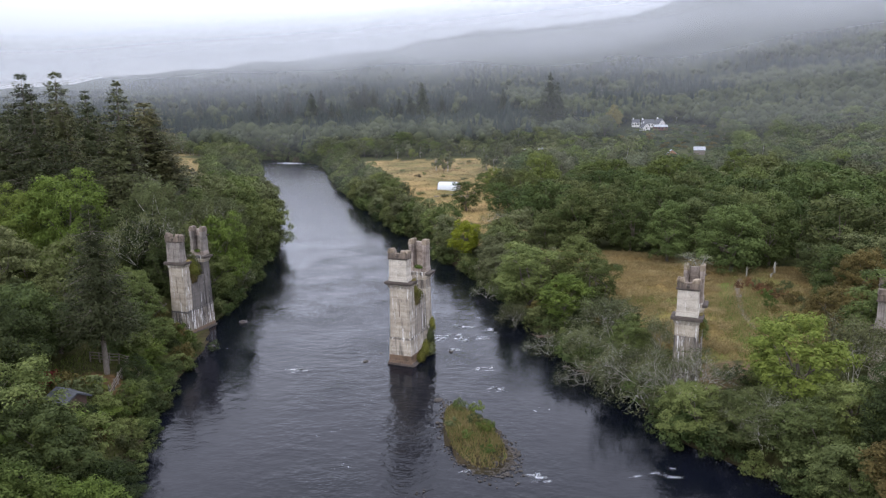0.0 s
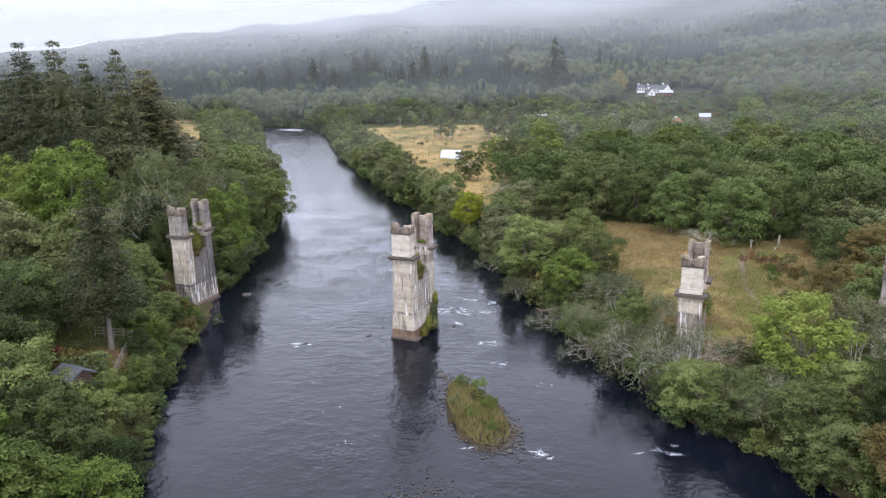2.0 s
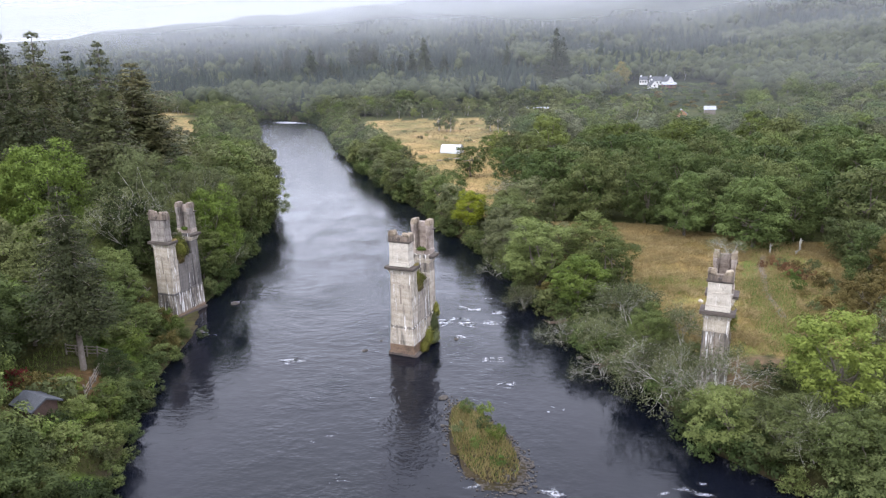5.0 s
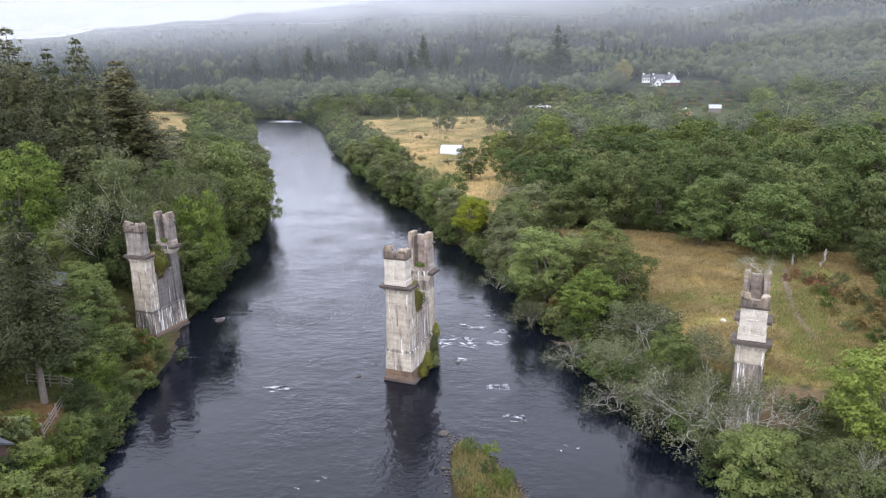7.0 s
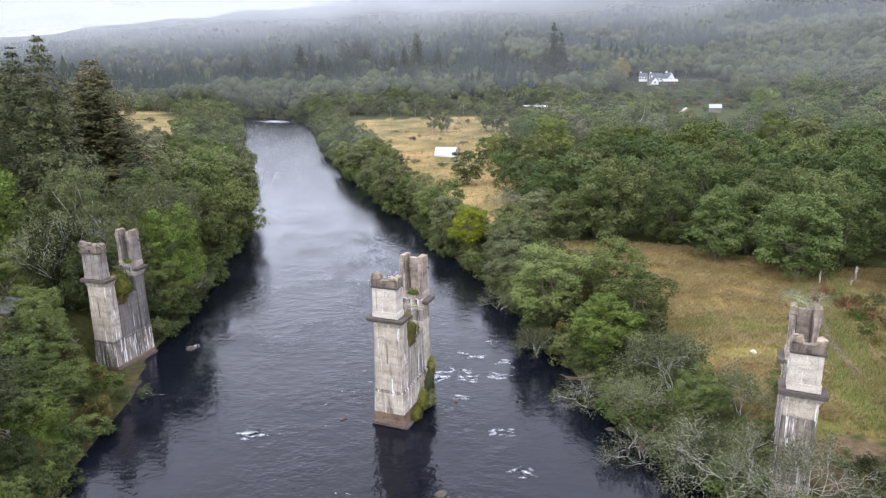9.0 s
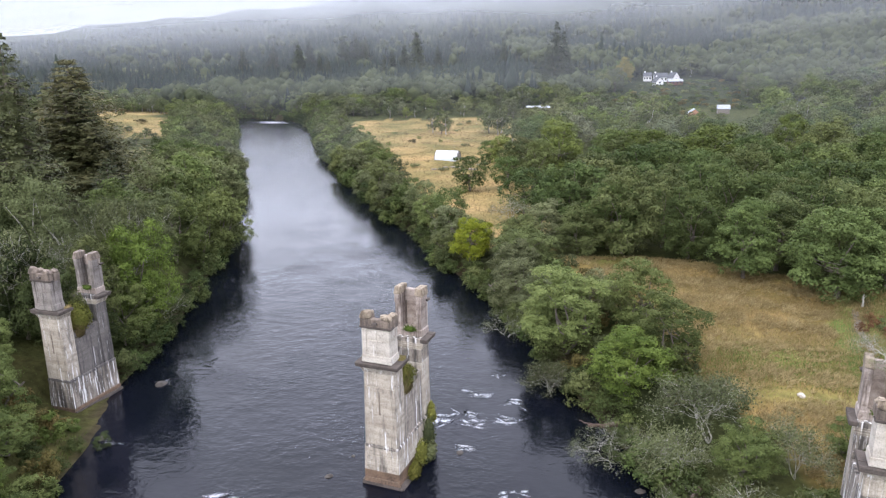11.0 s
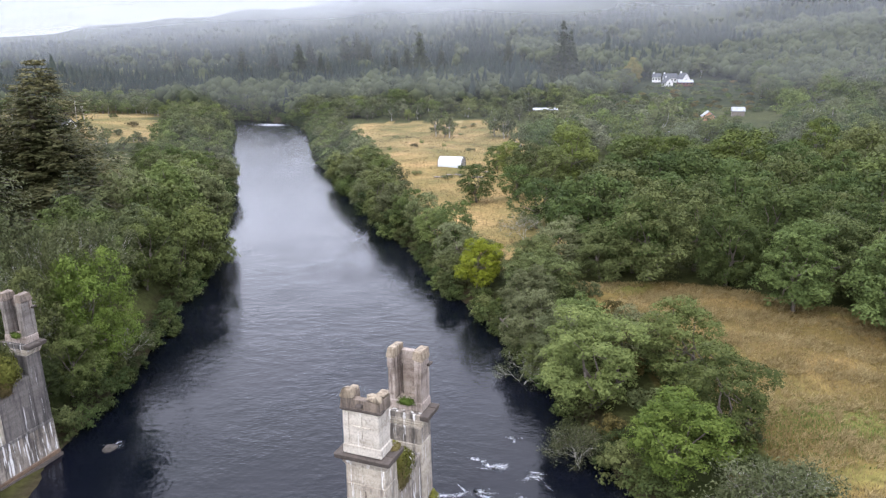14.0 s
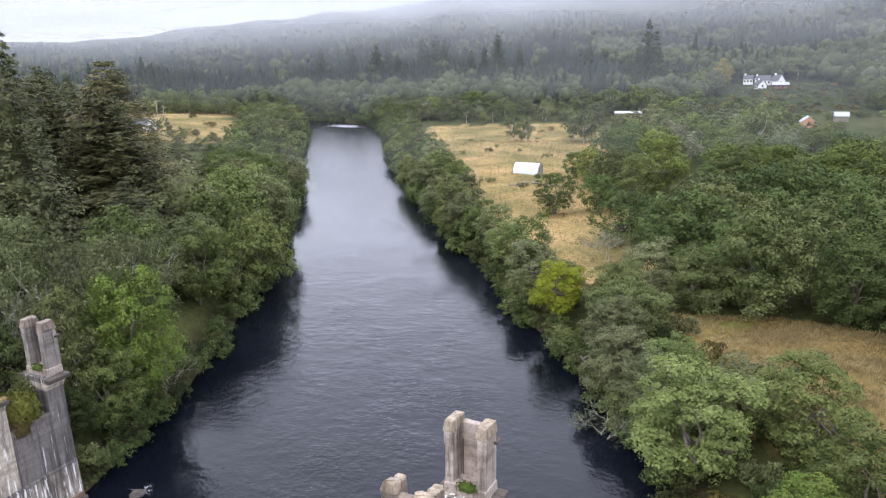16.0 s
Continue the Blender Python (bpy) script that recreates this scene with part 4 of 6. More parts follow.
for kind, x, y, h, r in (
        ("holly", -39.2, 87.5, 10.5, 3.8), ("holly", -43.0, 88.5, 12.0, 4.2), ("elm", -37.6, 92, 11.0, 3.6), ("holly", -35.9, 89.0, 5.5, 2.7), ("alder", -35.2, 92.5, 7.5, 3.2), ("holly", -47.5, 93, 13.0, 4.6), ("grand", -35.4, 97, 14.5, 4.8), ("alder", -30.5, 38, 9.5, 4.6), ("lime", -23.6, 32.0, 7.6, 3.8), ("sycamore", -37.5, 47.5, 7.6, 3.8), ("lime", -31.5, 31.5, 8.5, 4.0), ("sycamore", -27.6, 29.5, 8.5, 4.4), ("holly", -28.6, 36.0, 8.5, 4.2), ("holly", -24.8, 38.5, 5.5, 2.8), ("alder", -37.4, 73.5, 6.6, 2.9), ("alder", -33.4, 69.5, 3.4, 2.2), ("holly", -35.6, 68, 4.0, 2.2), ("alder", -41.0, 80, 6, 2.8), ("elm", -38.5, 74, 5, 2.6), ("holly", -31.8, 59, 3.4, 2.0), ("alder", -30.2, 55, 3.0, 2.0),
        ("alder", -40.0, 76.5, 6.6, 2.6), ("alder", -47, 84, 8, 4.0), ("hedge", -33.2, 64.5, 3.0, 2.6), ("alder", -37.5, 71, 5.0, 2.8),
        ("alder", -42, 64, 4.6, 2.6), ("holly", -37.5, 45, 9.5, 4.6), ("holly", -40, 52, 9.5, 4.4), ("holly", -33.5, 38, 8.5, 4.2)):
    plant(kind, x, y, h, r, G)

G = "trees at the edge of the far field"
for kind, x, y, h, r in (("oak", 12.5, 174, 8.5, 4.0), ("elm", 15, 187, 9.5, 4.4), ("sycamore", 13.5, 203, 9.0, 4.2), ("oak", 11, 214, 7.5, 3.6), ("birch", 19, 238, 9.5, 4.0), ("elm", 24, 256, 9, 4)):
    plant(kind, x, y, h, r, G)

# woods, by stretches of land
BANK_R = [(33, 20), (26, 42), (20, 49), (18, 60), (13.5, 70), (10.5, 83), (8.5, 94), (5.5, 105), (1, 119), (-7, 145), (-23, 190), (-40, 247), (-58, 322), (-68, 385),
          (-54, 372), (-45, 322), (-29, 252), (-15, 195), (-7, 160), (3, 134), (10, 123), (17, 108), (19, 94), (22, 78), (25, 62), (28, 54), (36, 44), (46, 20)]
zone(BANK_R, 5.6, ("alder", "willow", "hazel", "willow", "alder", "elm"), (6.0, 9.0), 0.49, "trees along the river", shore=0.2, seed=1)
for kind, x, y, h, r in (("elm", 9.5, 120, 6.5, 3.8), ("willow", 14.0, 125, 8.0, 4.2), ("oak", 17.5, 134, 10.0, 5.0), ("oak", 13.6, 150, 9.0, 4.8), ("elm", 18.5, 121, 8.0, 4.2), ("bare", 10.5, 140, 6.0, 3.0)):
    plant(kind, x, y, h, r, "oak wood behind the field")
OAKS = [(17, 117.5), (26, 113.5), (35.5, 106.5), (44.5, 99), (58, 96), (90, 92), (130, 120), (110, 165), (60, 165), (22, 160)]
zone(OAKS, 8.4, ("oak", "oak", "oak", "elm"), (11, 14.5), 0.44, "oak wood behind the field", seed=2)
RIGHT_WOOD = [(20, 152), (22, 162), (60, 166), (112, 166), (135, 120), (260, 230), (330, 400), (20, 400), (40, 330), (29, 262), (19, 215), (17, 180)]
zone(RIGHT_WOOD, 10.6, ("birch", "sycamore", "elm", "sycamore", "aspen", "aspen", "birch", "oak", "alder"), (8.5, 15), 0.47, "mixed wood on the slope", seed=3,
     avoid=([(74, 245), (100, 240), (144, 345), (138, 364), (96, 345)], [(70, 340), (150, 355), (150, 470), (85, 440)], [(30, 290), (48, 290), (56, 380), (34, 380)]))
RIGHT_EDGE = [(52, 97), (50, 84), (45, 73), (42, 58), (50, 40), (80, 50), (120, 100), (90, 92)]
zone(RIGHT_EDGE, 6.6, ("elm", "oak", "alder", "elm", "birch"), (7, 10.5), 0.50, "mixed wood on the slope", seed=4)
BANK_L = [(-32, 88), (-32.5, 103), (-37, 134), (-47.5, 173), (-54, 200), (-66, 235), (-86, 303), (-96, 345), (-118, 378), (-130, 366), (-108, 300), (-86, 235),
          (-74, 200), (-59, 173), (-48, 134), (-46, 103), (-46, 88)]
zone(BANK_L, 6.2, ("hazel", "alder", "elm", "willow", "hazel", "alder"), (9.0, 13.5), 0.44, "trees along the river", shore=0.2, seed=5)
LEFT_WOOD = [(-62, 100), (-100, 95), (-150, 160), (-190, 290), (-165, 290), (-118, 205), (-74, 165), (-64, 150)]
zone(LEFT_WOOD, 9.0, ("spruce", "spruce", "larch"), (17, 24), 0.27, "spruces behind the bank", seed=6)
zone([(-74, 168), (-118, 208), (-160, 290), (-110, 288), (-90, 235), (-78, 200)], 7.5, ("aspen", "birch", "hazel"), (3.5, 5.5), 0.55, "scrub behind the bank", seed=18)
RIGHT_CLOSE = [(29, 40), (35, 20), (75, 20), (66, 60), (50, 64), (46, 56), (36, 50), (33, 46)]
zone(RIGHT_CLOSE, 6.2, ("holly", "oak", "holly", "rust", "elm"), (6.5, 9.5), 0.46, "mixed wood on the slope", seed=19)
LEFT_NEAR = [(-40, 64), (-62, 58), (-75, 100), (-52, 100), (-46, 86)]
zone(LEFT_NEAR, 6.2, ("hazel", "elm", "oak", "elm", "birch"), (7, 12), 0.44, "trees of the wooded garden bank", seed=7,
     avoid=([(-62, 62), (-47, 62), (-41.5, 76), (-41.5, 84), (-60, 87)],))
FIELD_TREES = [(-14, 290), (0, 290), (0, 302), (-14, 302)]
zone(FIELD_TREES, 6, ("birch", "alder"), (9, 11), 0.36, "trees in the far field", seed=8)
zone([(14, 285), (28, 285), (28, 300), (14, 300)], 7, ("birch",), (10, 12), 0.36, "trees in the far field", seed=9)

zone([(-60, 365), (-71, 380), (-86, 402), (-108, 419), (-160, 429), (-230, 436), (-230, 456), (-100, 450), (-50, 430), (-20, 400), (-40, 360)], 5.0, ("aspen", "birch", "elm", "sycamore"), (9, 14), 0.46, "trees at the bend", shore=0.3, seed=15)
zone([(-96, 335), (-105, 362), (-119, 385), (-150, 399), (-230, 404), (-230, 385), (-150, 378), (-112, 332)], 5.5, ("alder", "birch"), (8, 12), 0.46, "trees at the bend", shore=0.3, seed=16)
LEFT_CLOSE = [(-34, 22), (-33.5, 46), (-37.5, 52), (-39.5, 64), (-62, 64), (-62, 22)]
zone(LEFT_CLOSE, 5.8, ("holly", "alder", "holly", "oak", "holly"), (6.5, 10), 0.46, "trees of the wooded garden bank", seed=17)

def shore_row(line, lo, hi, step, seed):
    """Bushes that hang over the water's edge, all along a shore."""
    rg = np.random.default_rng(seed)
    for (ax, ay), (bx, by) in zip(line, line[1:]):
        L = math.hypot(bx - ax, by - ay)
        for s in np.arange(0, L, step):
            t = (s + rg.uniform(-0.6, 0.6)) / L
            x, y = ax + (bx - ax) * t + rg.normal() * 0.5, ay + (by - ay) * t
            if lo < y < hi and x > -180 and abs(x) < 30 + 0.74 * (y + 10):
                k = rg.uniform(0.6, 1.25) * (1 if y < 150 else 1.35) * (0.6 if y < 84 and x < 0 else 1)
                plant("sallow", x, y, 3.2 * k, 2.3 * k, "bushes at the water's edge", z=max(0.15, zat(x, y)))


shore_row(LEFT_SHORE, 86, 402, 2.8, 41)
shore_row(RIGHT_SHORE, 30, 436, 2.8, 42)
shore_row(LEFT_SHORE, 30, 75, 3.0, 43)

zone([(-45, 352), (20, 357), (36, 332), (60, 338), (60, 398), (-40, 398)], 7.5, ("aspen", "birch", "sycamore", "elm"), (5, 9), 0.46, "trees beyond the far field", seed=20, avoid=([(32, 320), (49, 320), (54, 378), (34, 378)],))

# undergrowth on the banks
G = "undergrowth on the bank"
zone([(-26, 28), (-27.5, 51), (-30, 62), (-30.5, 74), (-34, 75), (-40, 82), (-38, 62), (-36, 51), (-34, 28)], 1.95, ("bracken", "bush", "bracken", "bush", "bush"), (1.3, 2.8), 0.80, G, shore=0.3, seed=11, dense=True,
     avoid=([(-38.5, 53), (-31.6, 52.5), (-31.6, 63), (-38.5, 63)], [(-28, 38.5), (-23.5, 38.5), (-23.5, 46), (-27, 46)], [(-36, 46.5), (-31, 46.5), (-31, 50.5), (-36, 50.5)]))
zone([(36, 20), (27, 42), (21, 49), (19, 60), (14.5, 70), (9.5, 94), (2, 119), (14, 119), (20, 95), (24, 66), (31, 55), (46, 30)], 2.3, ("bush", "bracken", "bush"), (1.2, 2.6), 0.75, G, shore=0.3, seed=12)
for k in range(12):
    plant("dock", 44.5 + rng.normal() * 1.6, 88 + rng.normal() * 2.2, rng.uniform(0.8, 1.3), rng.uniform(0.7, 1.1), G)
zone([(40.5, 78), (45, 93), (50, 94), (50, 80), (45, 70), (40, 68)], 2.6, ("bracken",), (0.9, 1.5), 0.9, G, seed=13)


def far_woods():
    """Distant plantation and hillside woods, thousands of small trees."""
    rg = np.random.default_rng(21)
    cone_v, cone_f, ball_v, ball_f = [], [], [], []
    nc = nb = 0
    iv, jf = ico()
    for lo, hi, step in ((395, 560, 6.6), (560, 800, 6.4), (800, 1150, 9.0), (1150, 1700, 14.0)):
        d = lo
        while d < hi:
            for a in np.arange(-0.74, 0.80, step / d):
                aa, dd = a + rg.uniform(-0.4, 0.4) * step / d, d + rg.uniform(-0.5, 0.5) * step
                x, y = dd * math.sin(aa), dd * math.cos(aa)
                ax, ay = np.array([x]), np.array([y])
                z, w, _ = lie(ax, ay)
                if w[0] < 3 or inside(ax, ay, LEFT_FIELD)[0] or (85 < x < 165 and 395 < y < 500) or inside(ax, ay, FAR_FIELD)[0]:
                    continue
                if y < 400 and x > -100:
                    continue
                patch = math.sin(x * 0.012 + 2) * math.sin(y * 0.010) + 0.5 * math.sin(x * 0.031 + y * 0.017)
                broad = (dd < 480 and rg.random() < 0.75) or (x > 60 and patch > -0.15 and dd < 900 and rg.random() < 0.7) or rg.random() < 0.03
                tallness = 0.80 + 0.35 * math.sin(x * 0.021 + 1.1) * math.sin(y * 0.017 + x * 0.006) + 0.15 * math.sin(x * 0.06)
                if rg.random() < 0.12:
                    continue
                if broad:
                    h = rg.uniform(8, 15)
                    r = h * rg.uniform(0.38, 0.52)
                    for _ in range(3):
                        o = rg.normal(size=3) * [r * 0.4, r * 0.4, h * 0.12] + [x, y, z[0] + h * 0.55]
                        ball_v.append(o + iv * rg.uniform(0.70, 0.95, (len(iv), 1)) * [r * 0.75, r * 0.75, h * 0.36])
                        ball_f.append(jf + nb)
                        nb += len(iv)
                    k = 230 if dd < 620 else 80
                    q = unit(rg.normal(size=(k, 3)) + [0, 0, 0.3])
                    q = q * (1 + 0.16 * np.sin(q[:, :1] * 5 + x) * np.sin(q[:, 1:2] * 5 + y) + rg.normal(size=(k, 1)) * 0.07)
                    lv, lf = leaf_tris(np.array([x, y, z[0] + h * 0.50]) + q * [r, r, h * 0.50], unit(q + rg.normal(size=(k, 3)) * 0.25), 0.85, rg)
                    ball_v.append(lv)
                    ball_f.append(lf + nb)
                    nb += len(lv)
                else:
                    h = rg.uniform(10, 17) * (1.4 if rg.random() < 0.04 else 1) * tallness * (1 if dd < 800 else 0.75)
                    r = h * rg.uniform(0.19, 0.27)
                    tiers, sides = (5, 7) if dd < 800 else (3, 5)
                    for t in range(tiers):
                        u = t / tiers
                        th = rg.uniform(0, 6.28) + np.arange(sides) * 2 * np.pi / sides
                        rr = r * (1 - u * 0.92) * rg.uniform(0.7, 1.25, sides)
                        ring = np.stack([x + rr * np.cos(th), y + rr * np.sin(th), z[0] + h * (0.06 + u * 0.86) - rr * 0.35 + rg.normal(size=sides) * 0.2], 1)
                        cone_v.append(np.concatenate([ring, [[x, y, z[0] + h * min(1, u + 0.46)]]]))
                        cone_f.append(np.array([[j, (j + 1) % sides, sides] for j in range(sides)]) + nc)
                        nc += sides + 1
            d += step
    c = new("far_conifers", mesh_from("far_conifers", np.concatenate(cone_v), np.concatenate(cone_f), L_FARCONE))
    tagged(c, "plantation conifers covering the misty hillside", "forest", kind="stuff")
    b = new("far_woodland", mesh_from("far_woodland", np.concatenate(ball_v), np.concatenate(ball_f), L_FARLEAF))
    tagged(b, "distant mixed broad-leaved woodland on the slope", "forest", kind="stuff")


far_woods()
zone([(70, 340), (150, 355), (168, 400), (166, 478), (122, 474), (85, 436)], 8.0, ("bracken", "bush", "bracken"), (1.2, 2.2), 1.6, "scrub on the slope", seed=14)
G = "tall pines above the valley"
for x, y, z in ((-170, 620, 44.7), (-223, 620, 41), (-124, 620, 45), (-118, 640, 49), (-88, 640, 52), (-79, 648, 54), (-70.4, 640, 51), (-23.6, 600, 53), (-36, 620, 44), (-148, 630, 45)):
    plant("pine", x, y, z - zat(x, y), (z - zat(x, y)) * rng.uniform(0.2, 0.3), G)
for x, y, h, r in ((64.6, 455, 43, 6.5), (69, 458, 37, 6.5), (60.5, 460, 30, 6.5), (66, 448, 24, 7), (74, 464, 24, 6), (55, 466, 22, 6), (80, 458, 21, 6), (-42, 560, 24, 5), (-48, 566, 20, 5), (-8, 580, 24, 5), (-90, 560, 20, 5), (-100, 580, 22, 4.6), (44, 600, 24, 5)):
    plant("pine", x, y, h, r, G)
for x, y, h in ((94, 306, 5), (112, 316, 5), (84, 292, 6), (101, 300, 4.5), (80, 470, 15), (90, 465, 14), (100, 478, 15), (106, 470, 13), (98, 462, 14)):
    plant("alder", x, y, h, h * 0.5, G, False)
plant("ochre", 110, 476, 18, 7, G)
for kind, x, y, h in (("sycamore", 173, 440, 15), ("elm", 187, 446, 14), ("aspen", 178, 470, 15), ("birch", 196, 430, 14), ("elm", 206, 455, 15), ("sycamore", 116, 500, 15), ("aspen", 100, 455, 15), ("elm", 92, 448, 13), ("birch", 160, 500, 15), ("aspen", 220, 440, 14), ("sycamore", 164, 420, 11)):
    plant(kind, x, y, h, h * 0.5, G, False)


# ---- built things ----
def part(name, bm, material, parent, label=""):
    me = bpy.data.meshes.new(name)
    bm.to_mesh(me)
    bm.free()
    me.materials.append(material)
    o = new(name, me)
    o.parent = parent
    if label:
        tagged(o, label)
    return o


def block(w0, l0, z0, w1, l1, z1, cx=0.0, cy=0.0, bevel=0.04, rough_=0.0, seed=0):
    """A tapered block, base w0 x l0 at z0, top w1 x l1 at z1, with worn edges."""
    b = bmesh.new()
    vs = [b.verts.new((cx + sx * w / 2, cy + sy * l / 2, z)) for w, l, z in ((w0, l0, z0), (w1, l1, z1)) for sx, sy in ((-1, -1), (1, -1), (1, 1), (-1, 1))]
    for q in ((3, 2, 1, 0), (4, 5, 6, 7), (0, 1, 5, 4), (1, 2, 6, 5), (2, 3, 7, 6), (3, 0, 4, 7)):
        b.faces.new([vs[i] for i in q])
    if bevel:
        bmesh.ops.bevel(b, geom=b.edges[:], offset=bevel, segments=1, affect="EDGES")
    if rough_:
        rg = random.Random(seed)
        for v in b.verts:
            v.co += Vector((rg.uniform(-1, 1), rg.uniform(-1, 1), rg.uniform(-1, 0.6))) * rough_
    return b


def moss_patch(root, name, cx, cy, z, w, l, h, n, seed, material, size=0.16):
    rg = np.random.default_rng(seed)
    q = unit(rg.normal(size=(n, 3)) * [1, 1, 0.8] + [0, 0, 0.5])
    p = q * [w / 2, l / 2, h] * rg.uniform(0.6, 1.05, (n, 1)) + [cx, cy, z]
    lv, lf = leaf_quads(p, unit(q + rg.normal(size=(n, 3)) * 0.4), size, rg)
    iv, jf = ico()
    lv[:, 2] = np.maximum(lv[:, 2], z - 0.22 * h)
    iv = np.stack([iv[:, 0], iv[:, 1], np.maximum(iv[:, 2], -0.2)], 1)
    v, f = join([(lv, lf), (iv * [w / 2 * 0.85, l / 2 * 0.85, h * 0.8] + [cx, cy, z], jf)])
    o = new(name, mesh_from(name, v, f, material))
    o.parent = root
    return o


def turret(root, sign, broken, seed, stone):
    """One castellated turret on a pier's end; sign -1 downstream, 1 upstream."""
    cy = sign * 2.76
    W, D = 2.2, 1.25
    part("turret_base", block(W + 0.16, D + 0.12, 10.02, W + 0.12, D + 0.10, 10.60, 0, cy, 0.05), stone if sign < 0 else M_NICHE, root)
    out_y = cy + sign * (D / 2 - 0.16)
    part("turret_wall", block(W - 0.02, 0.32, 10.60, W - 0.06, 0.30, 12.62, 0, out_y, 0.03), stone if sign < 0 or stone is M_GREY else M_NICHE, root)
    for sx in (-1, 1):
        part("turret_cheek", block(0.46, D - 0.33, 10.60, 0.44, D - 0.34, 12.62, sx * (W / 2 - 0.23), cy - sign * 0.165, 0.03), M_NICHE if sign > 0 and stone is M_PALE else stone, root)
        # sunk joint of the niche
        part("niche_seam", block(0.05, 0.05, 10.62, 0.05, 0.05, 12.6, sx * (W / 2 - 0.56), out_y - sign * 0.17, 0.01), M_CAP, root)
    # sunk cross panel on the outer face
    fy = cy + sign * (D / 2 + 0.02)
    for nm, w, z0, z1, px in (("pilaster", 0.34, 10.64, 12.58, -W / 2 + 0.19), ("pilaster", 0.34, 10.64, 12.58, W / 2 - 0.19), ("cross_bar", 0.11, 11.05, 12.35, 0.0)):
        part(nm, block(w, 0.10, z0, w, 0.09, z1, px, fy, 0.015), stone, root)
    part("cross_bar", block(1.05, 0.09, 11.62, 1.05, 0.09, 11.76, 0, fy, 0.015), stone, root)
    # string moulding and parapet, worn merlons at the corners
    part("moulding", block(W + 0.24, 0.48, 12.62, W + 0.34, 0.52, 12.78, 0, out_y + (0.17 if sign > 0 else 0), 0.03), M_CAP, root)
    if sign < 0:
        part("parapet", block(W + 0.16, 0.44, 12.78, W + 0.16, 0.44, 13.34, 0, out_y, 0.03, 0.02, seed), M_PARAPET, root, "brown-stained parapet course")
    else:
        part("parapet", block(W - 0.04, 0.34, 12.62, W - 0.04, 0.36, 13.56, 0, out_y, 0.05, 0.03, seed), M_NICHE, root, "brown-streaked back wall of the niche")
    for sx in (-1, 1):
        if sign < 0:
            part("parapet", block(0.52, D - 0.46, 12.62, 0.52, D - 0.46, 13.34, sx * (W / 2 - 0.18), cy - sign * 0.22, 0.03, 0.02, seed + 9), M_PARAPET, root)
            top = 13.96 - 0.20 * broken * (1 if sx > 0 else 0.2)
            part("merlon", block(0.90, 0.56, 13.34, 0.66, 0.42, top, sx * (W / 2 - 0.32), out_y, 0.09, 0.10 * broken, seed + sx), M_LICHEN if stone is M_PALE else M_PARAPET, root, "chipped lichen-pale merlon")
            part("coping", block(0.60, D - 0.62, 13.34, 0.40, D - 0.70, 13.62, sx * (W / 2 - 0.22), cy - sign * 0.30, 0.09, 0.08, seed + 5 + sx), M_LICHEN if stone is M_PALE else M_PARAPET, root)
        else:
            part("parapet", block(0.52, D - 0.46, 12.62, 0.54, D - 0.46, 13.30, sx * (W / 2 - 0.20), cy - sign * 0.22, 0.04, 0.02, seed + 9), M_NICHE if stone is M_PALE else stone, root)
            part("merlon", block(0.66, D + 0.02, 13.30, 0.56, D - 0.14, 13.94, sx * (W / 2 - 0.22), cy, 0.06, 0.06, seed + sx), M_LICHEN if stone is M_PALE else M_PARAPET, root, "chipped lichen-pale merlon")
    part("spout", block(0.40, 0.46, 12.98, 0.34, 0.40, 13.12, 0, out_y + sign * 0.24, 0.02), M_CAP, root)


